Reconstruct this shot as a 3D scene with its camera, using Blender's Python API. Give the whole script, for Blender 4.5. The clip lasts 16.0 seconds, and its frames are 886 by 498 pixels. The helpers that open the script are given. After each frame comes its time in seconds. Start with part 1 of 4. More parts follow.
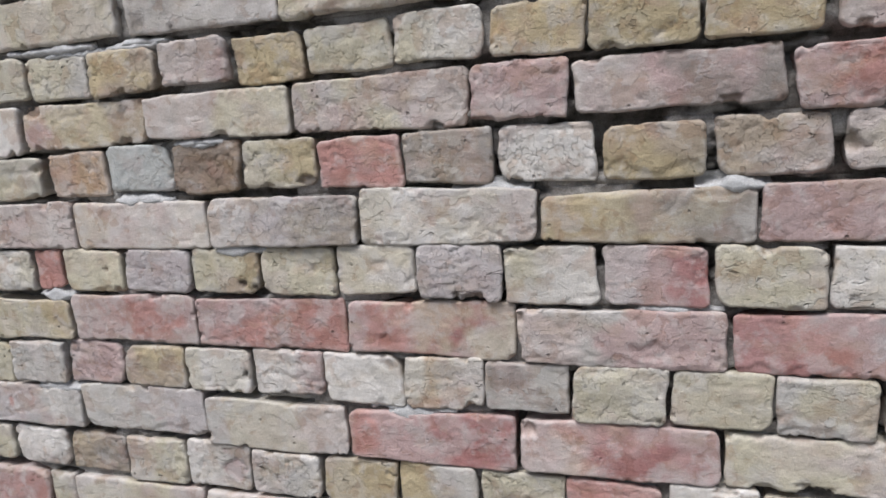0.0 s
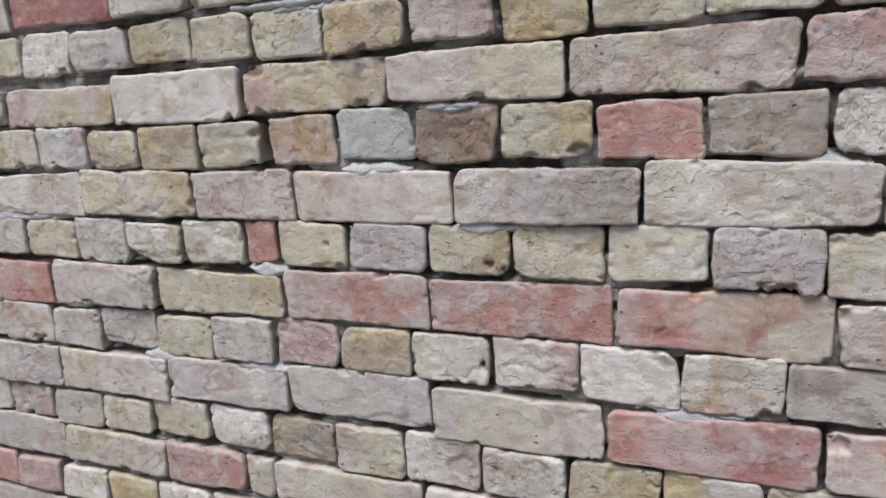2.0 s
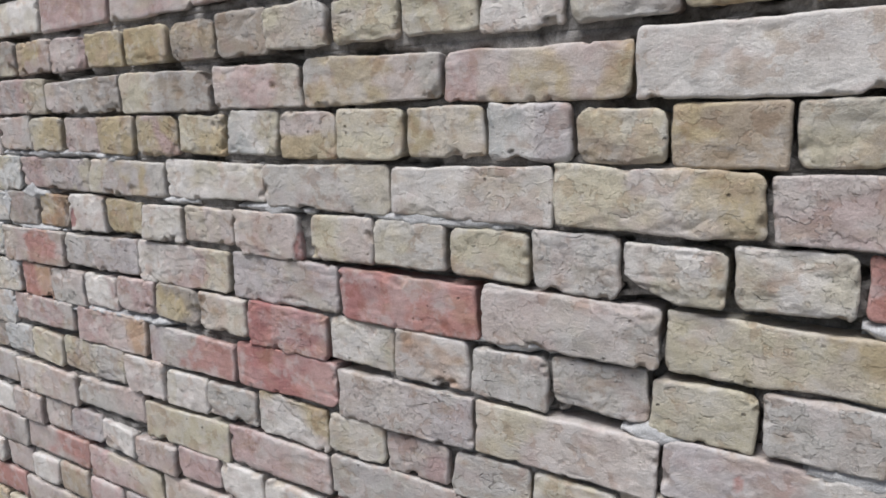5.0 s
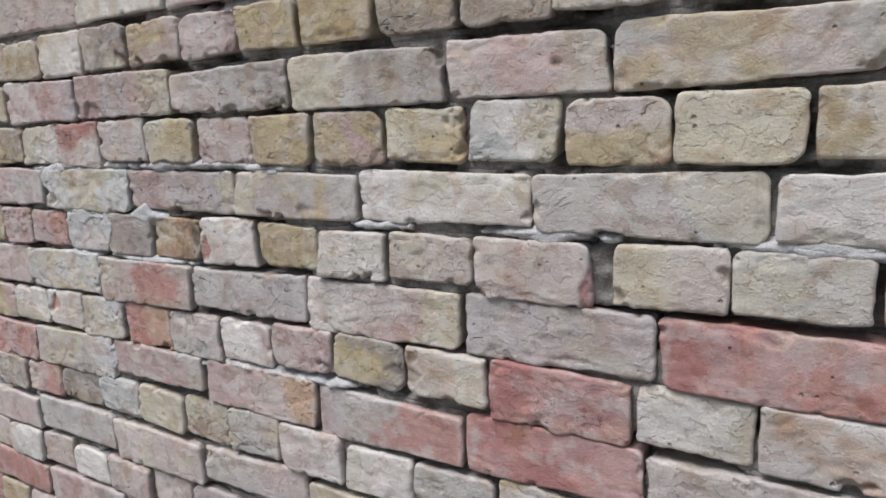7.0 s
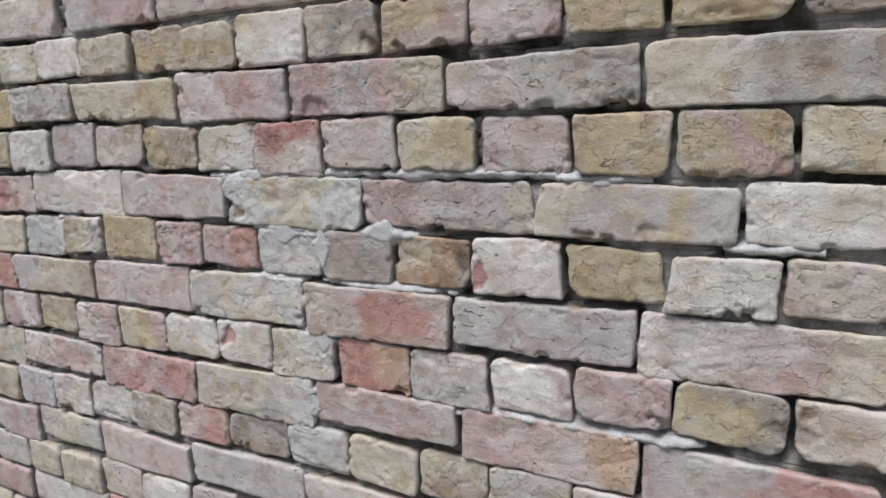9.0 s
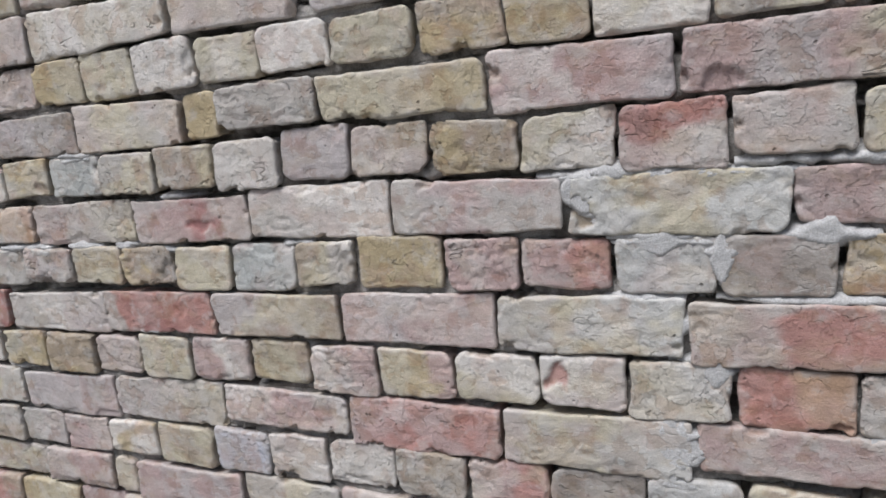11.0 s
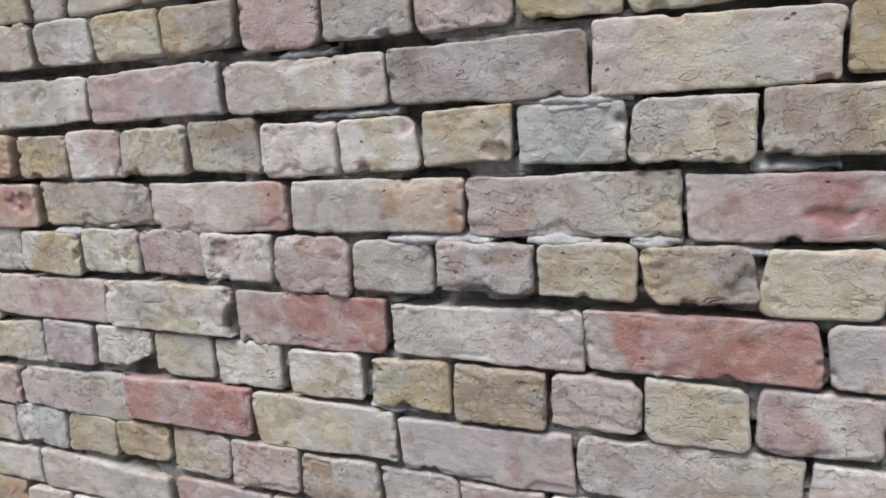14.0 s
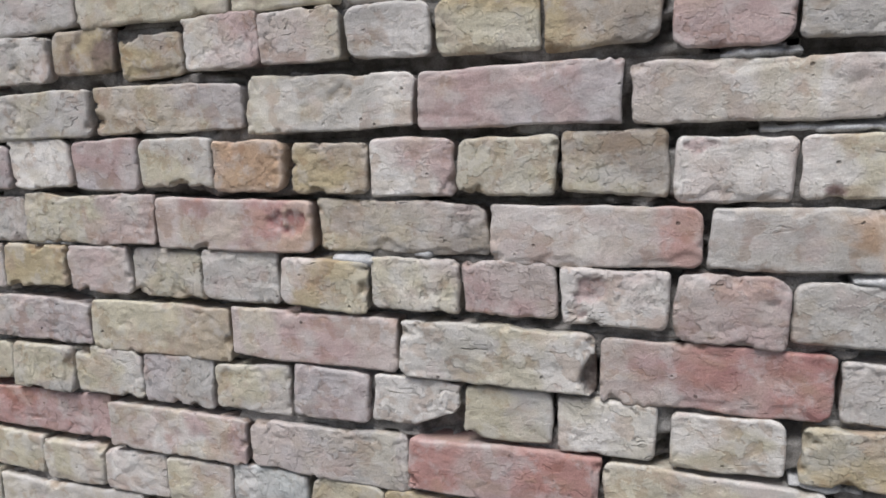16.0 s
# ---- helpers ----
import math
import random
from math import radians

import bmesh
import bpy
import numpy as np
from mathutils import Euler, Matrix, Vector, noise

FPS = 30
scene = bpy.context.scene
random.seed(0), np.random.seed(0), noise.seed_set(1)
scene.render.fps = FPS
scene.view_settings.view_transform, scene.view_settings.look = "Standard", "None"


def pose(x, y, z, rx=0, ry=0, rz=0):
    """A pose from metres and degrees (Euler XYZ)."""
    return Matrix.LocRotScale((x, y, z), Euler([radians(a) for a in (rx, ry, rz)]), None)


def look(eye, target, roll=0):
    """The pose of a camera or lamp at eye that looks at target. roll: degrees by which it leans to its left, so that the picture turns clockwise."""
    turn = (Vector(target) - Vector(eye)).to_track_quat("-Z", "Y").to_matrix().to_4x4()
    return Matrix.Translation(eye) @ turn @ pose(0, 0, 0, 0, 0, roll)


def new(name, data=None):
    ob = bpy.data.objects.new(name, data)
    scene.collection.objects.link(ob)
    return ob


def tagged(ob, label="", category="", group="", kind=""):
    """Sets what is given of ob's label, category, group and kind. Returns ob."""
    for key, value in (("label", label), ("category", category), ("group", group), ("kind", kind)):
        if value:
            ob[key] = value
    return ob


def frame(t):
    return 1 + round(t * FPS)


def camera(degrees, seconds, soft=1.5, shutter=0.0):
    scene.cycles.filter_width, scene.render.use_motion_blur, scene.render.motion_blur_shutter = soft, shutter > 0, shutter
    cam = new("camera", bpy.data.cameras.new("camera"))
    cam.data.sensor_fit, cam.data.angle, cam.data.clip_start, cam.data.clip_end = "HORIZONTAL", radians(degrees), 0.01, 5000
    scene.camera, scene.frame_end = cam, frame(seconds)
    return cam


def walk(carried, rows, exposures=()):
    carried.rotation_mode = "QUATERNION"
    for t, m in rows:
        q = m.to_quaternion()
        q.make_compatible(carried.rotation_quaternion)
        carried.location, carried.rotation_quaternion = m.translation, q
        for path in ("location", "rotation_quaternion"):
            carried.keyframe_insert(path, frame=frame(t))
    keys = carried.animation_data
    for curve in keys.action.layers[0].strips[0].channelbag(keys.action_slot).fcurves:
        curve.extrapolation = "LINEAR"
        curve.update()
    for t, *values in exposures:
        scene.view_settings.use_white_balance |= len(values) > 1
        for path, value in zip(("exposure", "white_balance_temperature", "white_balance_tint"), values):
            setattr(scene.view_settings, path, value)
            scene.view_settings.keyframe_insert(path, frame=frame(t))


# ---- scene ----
cam = camera(65.19, 16.0, soft=1.7)
PATH = [
    (0, (4.0740, -0.8384, 1.5026), (3.4678, 1.0355, 1.1547), -3.60),
    (0.5, (4.0118, -0.8389, 1.4963), (3.3214, 0.9978, 1.1091), -3.08),
    (1, (3.9291, -0.8359, 1.4895), (3.1927, 0.9819, 1.0979), -2.18),
    (1.5, (3.8546, -0.8285, 1.4908), (3.1322, 1.0004, 1.1257), -3.48),
    (2, (3.7753, -0.8296, 1.4928), (3.0289, 0.9855, 1.1076), -2.66),
    (2.5, (3.6931, -0.8136, 1.4856), (2.7548, 0.9159, 1.1273), -3.01),
    (3, (3.5833, -0.7746, 1.4840), (2.5907, 0.9296, 1.1516), -1.84),
    (3.5, (3.4615, -0.7364, 1.4889), (2.3899, 0.9099, 1.1126), -1.42),
    (6, (2.8889, -0.7447, 1.4883), (1.8449, 0.9172, 1.1032), -1.65),
    (6.5, (2.7617, -0.7140, 1.4968), (1.7417, 0.9688, 1.1394), -3.30),
    (7, (2.6352, -0.6892, 1.4870), (1.6028, 0.9801, 1.1031), -2.68),
    (7.5, (2.5168, -0.6928, 1.4818), (1.5186, 0.9819, 1.0353), -1.45),
    (8, (2.3796, -0.7523, 1.5014), (1.4132, 0.9562, 1.1178), -1.54),
    (10.5, (1.7494, -0.7654, 1.4940), (0.8900, 0.9989, 1.1082), -3.30),
    (11, (1.5732, -0.8035, 1.5115), (0.7615, 0.9828, 1.1238), -5.62),
    (11.5, (1.4239, -0.8152, 1.4898), (0.6746, 0.9884, 1.0588), -3.28),
    (12, (1.2611, -0.7518, 1.4774), (0.4539, 1.0235, 1.0341), -4.27),
    (12.5, (1.1126, -0.7022, 1.4913), (0.2519, 1.0440, 1.0331), -4.03),
    (13, (0.9934, -0.6944, 1.4846), (0.1006, 1.0324, 1.0148), -3.47),
    (13.5, (0.8489, -0.7024, 1.5046), (0.0645, 1.0857, 1.0715), -5.49),
    (14, (0.7243, -0.7286, 1.5105), (-0.0667, 1.0578, 1.0823), -3.92),
    (14.5, (0.5990, -0.7211, 1.5163), (-0.1939, 1.0737, 1.1291), -3.70),
    (15, (0.4325, -0.7140, 1.5181), (-0.3792, 1.0811, 1.1733), -4.56),
    (15.5, (0.3272, -0.7226, 1.5180), (-0.5149, 1.0504, 1.1343), -3.13),
    (16, (0.1754, -0.7627, 1.5133), (-0.5020, 1.0846, 1.1548), -1.73),
]
EXPOSURES = [(0, -0.35), (3, -0.35), (6, -0.42), (12, -0.42), (14.5, -0.35), (16, -0.37)]
walk(cam, [(t, look(eye, target, roll)) for t, eye, target, roll in PATH], EXPOSURES)
SKY, SUN = 0.105, 4.5


# ---------------------------------------------------------------- light
world = bpy.data.worlds.new("overcast_sky")
scene.world = world
world.use_nodes = True
wn, wl = world.node_tree.nodes, world.node_tree.links
sky = wn.new("ShaderNodeTexSky")
sky.sky_type = "NISHITA"
sky.sun_disc = False
sky.sun_elevation, sky.sun_rotation = radians(63), radians(200)
sky.air_density, sky.dust_density = 1.0, 4.0
wn["Background"].inputs["Strength"].default_value = SKY
wl.new(sky.outputs[0], wn["Background"].inputs["Color"])

sun_data = bpy.data.lights.new("sun", "SUN")
sun_data.energy, sun_data.angle, sun_data.color = SUN, radians(28), (0.99, 0.988, 1.015)
sun = new("sun", sun_data)
sun.matrix_world = look((0.8, -2.2, 5.9), (1.6, 0.0, 1.3))


# ---------------------------------------------------------------- noise
TABLE = np.random.RandomState(7).rand(256, 256)


def smooth_noise(u, v, seed=0):
    """Value noise between 0 and 1 on a lattice one unit wide."""
    u, v = np.asarray(u, float) + 17.31 * seed, np.asarray(v, float) + 9.77 * seed
    i, j = np.floor(u).astype(int), np.floor(v).astype(int)
    f, g = u - i, v - j
    f, g = f * f * (3 - 2 * f), g * g * (3 - 2 * g)
    a, b = TABLE[i & 255, j & 255], TABLE[(i + 1) & 255, j & 255]
    c, d = TABLE[i & 255, (j + 1) & 255], TABLE[(i + 1) & 255, (j + 1) & 255]
    return (a * (1 - f) + b * f) * (1 - g) + (c * (1 - f) + d * f) * g


def fbm(u, v, seed=0, octaves=3):
    total, amount, weight = 0.0, 0.0, 1.0
    for n in range(octaves):
        total = total + weight * smooth_noise(u * 2**n, v * 2**n, seed + 5.3 * n)
        amount += weight
        weight *= 0.5
    return total / amount


def ramp(x, low, high):
    t = np.clip((x - low) / (high - low), 0, 1)
    return t * t * (3 - 2 * t)


# ---------------------------------------------------------------- materials
def node_material(name):
    mat = bpy.data.materials.new(name)
    mat.use_nodes = True
    return mat, mat.node_tree.nodes, mat.node_tree.links, mat.node_tree.nodes["Principled BSDF"]


def mixed(nodes, links, kind, factor, a, b):
    mix = nodes.new("ShaderNodeMix")
    mix.data_type, mix.blend_type = "RGBA", kind
    for socket, value in ((mix.inputs[0], factor), (mix.inputs[6], a), (mix.inputs[7], b)):
        if hasattr(value, "is_output"):
            links.new(value, socket)
        else:
            socket.default_value = value
    return mix.outputs[2]


def noise_node(nodes, links, vector, scale, detail=4.0, rough=0.6):
    tex = nodes.new("ShaderNodeTexNoise")
    tex.inputs["Scale"].default_value, tex.inputs["Detail"].default_value = scale, detail
    tex.inputs["Roughness"].default_value = rough
    links.new(vector, tex.inputs["Vector"])
    return tex.outputs[0]


def remap(nodes, links, value, low, high, to_low=0.0, to_high=1.0):
    node = nodes.new("ShaderNodeMapRange")
    node.interpolation_type = "SMOOTHSTEP"
    links.new(value, node.inputs[0])
    for n, v in zip((1, 2, 3, 4), (low, high, to_low, to_high)):
        node.inputs[n].default_value = v
    return node.outputs[0]


def math_node(nodes, links, kind, a, b=0.0):
    node = nodes.new("ShaderNodeMath")
    node.operation = kind
    for socket, value in zip(node.inputs, (a, b)):
        if hasattr(value, "is_output"):
            links.new(value, socket)
        else:
            socket.default_value = value
    return node.outputs[0]


def bump_chain(nodes, links, bsdf, layers):
    """Fine relief: rows of a height, its depth in metres."""
    normal = None
    for height, depth, *much in layers:
        bump = nodes.new("ShaderNodeBump")
        bump.inputs["Strength"].default_value, bump.inputs["Distance"].default_value = 1.0, depth
        links.new(height, bump.inputs["Height"])
        if much:
            links.new(much[0], bump.inputs["Strength"])
        if normal:
            links.new(normal, bump.inputs["Normal"])
        normal = bump.outputs[0]
    links.new(normal, bsdf.inputs["Normal"])


def brick_material():
    mat, nodes, links, bsdf = node_material("weathered_clay_brick")
    coords, info = nodes.new("ShaderNodeTexCoord"), nodes.new("ShaderNodeObjectInfo")
    shift = nodes.new("ShaderNodeVectorMath")
    shift.operation = "SCALE"
    shift.inputs[0].default_value = (3.1, 5.7, 4.3)
    links.new(info.outputs["Random"], shift.inputs["Scale"])
    add = nodes.new("ShaderNodeVectorMath")
    links.new(coords.outputs["Object"], add.inputs[0])
    links.new(shift.outputs[0], add.inputs[1])
    where = add.outputs[0]
    stretch = nodes.new("ShaderNodeMapping")
    stretch.inputs["Scale"].default_value = (0.75, 1.0, 1.3)
    stretch.inputs["Rotation"].default_value = (0, radians(14), 0)
    links.new(where, stretch.inputs["Vector"])
    long = stretch.outputs[0]

    tone = nodes.new("ShaderNodeAttribute")
    tone.attribute_name = "tone"
    base, skin = tone.outputs["Color"], tone.outputs["Alpha"]
    blotch = noise_node(nodes, links, where, 38, 5, 0.65)
    grain = noise_node(nodes, links, where, 420, 4, 0.7)
    sand = noise_node(nodes, links, where, 1500, 2, 0.6)
    colour = mixed(nodes, links, "MULTIPLY", 1.0, base, mixed(nodes, links, "MIX", remap(nodes, links, blotch, 0.3, 0.7), (0.93, 0.92, 0.90, 1), (1.10, 1.10, 1.10, 1)))
    colour = mixed(nodes, links, "MULTIPLY", 1.0, colour, mixed(nodes, links, "MIX", remap(nodes, links, grain, 0.3, 0.7), (0.89, 0.885, 0.875, 1), (1.09, 1.09, 1.09, 1)))
    # ochre and rosy stains in the clay
    ochre = remap(nodes, links, noise_node(nodes, links, long, 24, 5, 0.55), 0.53, 0.66, 0.0, 0.22)
    colour = mixed(nodes, links, "MIX", ochre, colour, (0.40, 0.31, 0.19, 1))
    apart = nodes.new("ShaderNodeVectorMath")
    apart.inputs[1].default_value = (7.3, 2.9, 5.1)
    links.new(where, apart.inputs[0])
    rosy = remap(nodes, links, noise_node(nodes, links, apart.outputs[0], 20, 5, 0.55), 0.53, 0.66, 0.0, 0.22)
    colour = mixed(nodes, links, "MIX", rosy, colour, (0.45, 0.305, 0.29, 1))
    # lime bloom left over from old mortar
    bloom = remap(nodes, links, noise_node(nodes, links, where, 30, 6, 0.62), 0.50, 0.64, 0.0, 0.38)
    colour = mixed(nodes, links, "MIX", bloom, colour, (0.545, 0.535, 0.525, 1))
    # where the fired skin has flaked off, the body shows warmer and duller
    flake = remap(nodes, links, noise_node(nodes, links, where, 34, 5, 0.58), 0.488, 0.515)
    raw = remap(nodes, links, noise_node(nodes, links, where, 21, 3, 0.6), 0.50, 0.58, 0.0, 0.8)
    lost = math_node(nodes, links, "MULTIPLY", raw, math_node(nodes, links, "SUBTRACT", 1.0, flake))
    colour = mixed(nodes, links, "MULTIPLY", lost, colour, (0.84, 0.76, 0.71, 1))
    # cracks of hand-moulded clay, some filled with dirt
    bend = nodes.new("ShaderNodeTexNoise")
    bend.inputs["Scale"].default_value, bend.inputs["Detail"].default_value = 40, 5
    links.new(long, bend.inputs["Vector"])
    bent = nodes.new("ShaderNodeVectorMath")
    bent.operation = "MULTIPLY_ADD"
    links.new(bend.outputs["Color"], bent.inputs[0])
    bent.inputs[1].default_value = (0.022, 0.022, 0.022)
    links.new(long, bent.inputs[2])
    drawn = nodes.new("ShaderNodeMapping")
    drawn.inputs["Scale"].default_value = (0.42, 1.0, 1.35)
    links.new(bent.outputs[0], drawn.inputs["Vector"])
    ridge = math_node(nodes, links, "ABSOLUTE", math_node(nodes, links, "SUBTRACT", noise_node(nodes, links, drawn.outputs[0], 27, 2, 0.45), 0.5))
    width = remap(nodes, links, noise_node(nodes, links, where, 60, 3, 0.6), 0.35, 0.7, 0.006, 0.028)
    thin = math_node(nodes, links, "SUBTRACT", 1.0, math_node(nodes, links, "MINIMUM", math_node(nodes, links, "DIVIDE", ridge, width), 1.0))
    patchy = remap(nodes, links, noise_node(nodes, links, where, 22, 4, 0.6), 0.585, 0.66)
    patchy = math_node(nodes, links, "MULTIPLY", patchy, remap(nodes, links, skin, 0.45, 0.95, 0.2, 1.0))
    crease = math_node(nodes, links, "MULTIPLY", thin, patchy)
    colour = mixed(nodes, links, "MIX", math_node(nodes, links, "MULTIPLY", crease, 0.40), colour, (0.12, 0.10, 0.085, 1))
    # small dark pits
    pits = nodes.new("ShaderNodeTexVoronoi")
    pits.inputs["Scale"].default_value = 75
    links.new(where, pits.inputs["Vector"])
    some = remap(nodes, links, noise_node(nodes, links, where, 26, 2, 0.5), 0.62, 0.68)
    pit = math_node(nodes, links, "MULTIPLY", remap(nodes, links, pits.outputs["Distance"], 0.08, 0.2, 1.0, 0.0), some)
    colour = mixed(nodes, links, "MIX", math_node(nodes, links, "MULTIPLY", pit, 0.55), colour, (0.11, 0.09, 0.075, 1))
    # dirt caught in the coarse sand of the face
    speck = remap(nodes, links, noise_node(nodes, links, where, 300, 3, 0.7), 0.60, 0.70, 0.0, 0.42)
    speck = math_node(nodes, links, "MULTIPLY", speck, remap(nodes, links, noise_node(nodes, links, apart.outputs[0], 30, 4, 0.6), 0.42, 0.62))
    colour = mixed(nodes, links, "MIX", speck, colour, (0.17, 0.145, 0.12, 1))
    links.new(colour, bsdf.inputs["Base Color"])
    bsdf.inputs["Roughness"].default_value = 0.90
    bsdf.inputs["Specular IOR Level"].default_value = 0.35
    rough = noise_node(nodes, links, long, 95, 8, 0.66)
    crust = noise_node(nodes, links, where, 230, 5, 0.7)
    bump_chain(nodes, links, bsdf, [(blotch, 0.0015), (flake, 0.0013, skin), (rough, 0.0013, skin), (crust, 0.0015, skin), (grain, 0.0007), (sand, 0.0002), (math_node(nodes, links, "SUBTRACT", 1.0, crease), 0.0034), (math_node(nodes, links, "SUBTRACT", 1.0, pit), 0.0028)])
    return mat


def mortar_material(name, dark, light, depth):
    mat, nodes, links, bsdf = node_material(name)
    coords = nodes.new("ShaderNodeTexCoord")
    where = coords.outputs["Object"]
    big, fine = noise_node(nodes, links, where, 22, 5, 0.65), noise_node(nodes, links, where, 500, 4, 0.75)
    lumps = noise_node(nodes, links, where, 130, 5, 0.7)
    colour = mixed(nodes, links, "MIX", remap(nodes, links, big, 0.32, 0.68), dark, light)
    colour = mixed(nodes, links, "MULTIPLY", 1.0, colour, mixed(nodes, links, "MIX", remap(nodes, links, fine, 0.3, 0.7), (0.72, 0.71, 0.70, 1), (1.1, 1.1, 1.1, 1)))
    links.new(colour, bsdf.inputs["Base Color"])
    bsdf.inputs["Roughness"].default_value = 0.95
    bsdf.inputs["Specular IOR Level"].default_value = 0.15
    bump_chain(nodes, links, bsdf, [(big, depth), (lumps, depth), (fine, 0.0012)])
    return mat


def ground_material():
    mat, nodes, links, bsdf = node_material("worn_grey_paving")
    where = nodes.new("ShaderNodeTexCoord").outputs["Object"]
    big, fine = noise_node(nodes, links, where, 1.3, 5, 0.6), noise_node(nodes, links, where, 160, 4, 0.7)
    colour = mixed(nodes, links, "MIX", big, (0.14, 0.135, 0.125, 1), (0.24, 0.23, 0.215, 1))
    colour = mixed(nodes, links, "MULTIPLY", 1.0, colour, mixed(nodes, links, "MIX", fine, (0.7, 0.7, 0.7, 1), (1.2, 1.2, 1.2, 1)))
    links.new(colour, bsdf.inputs["Base Color"])
    bsdf.inputs["Roughness"].default_value = 0.9
    bump_chain(nodes, links, bsdf, [(fine, 0.002)])
    return mat


BRICK = brick_material()
MORTAR = mortar_material("old_lime_mortar", (0.14, 0.13, 0.12, 1), (0.42, 0.41, 0.395, 1), 0.003)
SMEAR = mortar_material("fresh_cement_mortar", (0.46, 0.468, 0.475, 1), (0.66, 0.668, 0.675, 1), 0.0010)
GROUND = ground_material()


def linear(r, g, b, chroma=0.62):
    grey = 0.3 * r + 0.55 * g + 0.15 * b
    return np.array([((grey + (c - grey) * chroma) / 255 + 0.055) ** 2.4 / 1.055**2.4 for c in (r, g, b)])


# Fired colours of the clay, by the letter that the courses below use.
CLAY = {
    "y": linear(190, 182, 155, 0.68), "Y": linear(181, 163, 124, 0.74), "p": linear(191, 176, 170), "P": linear(184, 153, 151, 0.68),
    "r": linear(185, 130, 122, 0.76), "R": linear(168, 108, 106, 0.76), "g": linear(181, 177, 171), "G": linear(172, 178, 177),
    "w": linear(211, 206, 200), "b": linear(170, 151, 128), "o": linear(186, 149, 116, 0.70), "l": linear(180, 171, 173),
    "B": linear(146, 124, 104, 0.75), "k": linear(150, 141, 134), "c": linear(186, 189, 189),
    "v": linear(184, 187, 200, 0.8), "d": linear(92, 76, 70),
}
LIME = linear(199, 196, 193)
STRAY = {"y": "pg", "Y": "yb", "p": "yP", "P": "pl", "r": "P", "R": "Pl", "g": "pl", "G": "gw", "w": "py", "b": "Yk", "o": "Yp", "l": "pP", "B": "bk", "k": "gb", "c": "gw", "v": "lG", "d": "Bk"}


# ---------------------------------------------------------------- meshes
def mesh_object(name, verts, faces, material, parent=None, colours=None):
    mesh = bpy.data.meshes.new(name)
    mesh.from_pydata(verts, [], faces)
    mesh.materials.append(material)
    if colours is not None:
        layer = mesh.attributes.new("tone", "FLOAT_COLOR", "POINT")
        layer.data.foreach_set("color", np.ascontiguousarray(colours, dtype=np.float32).ravel())
    mesh.polygons.foreach_set("use_smooth", np.ones(len(faces), dtype=bool))
    mesh.update()
    ob = new(name, mesh)
    if parent:
        ob.parent = parent
    return ob


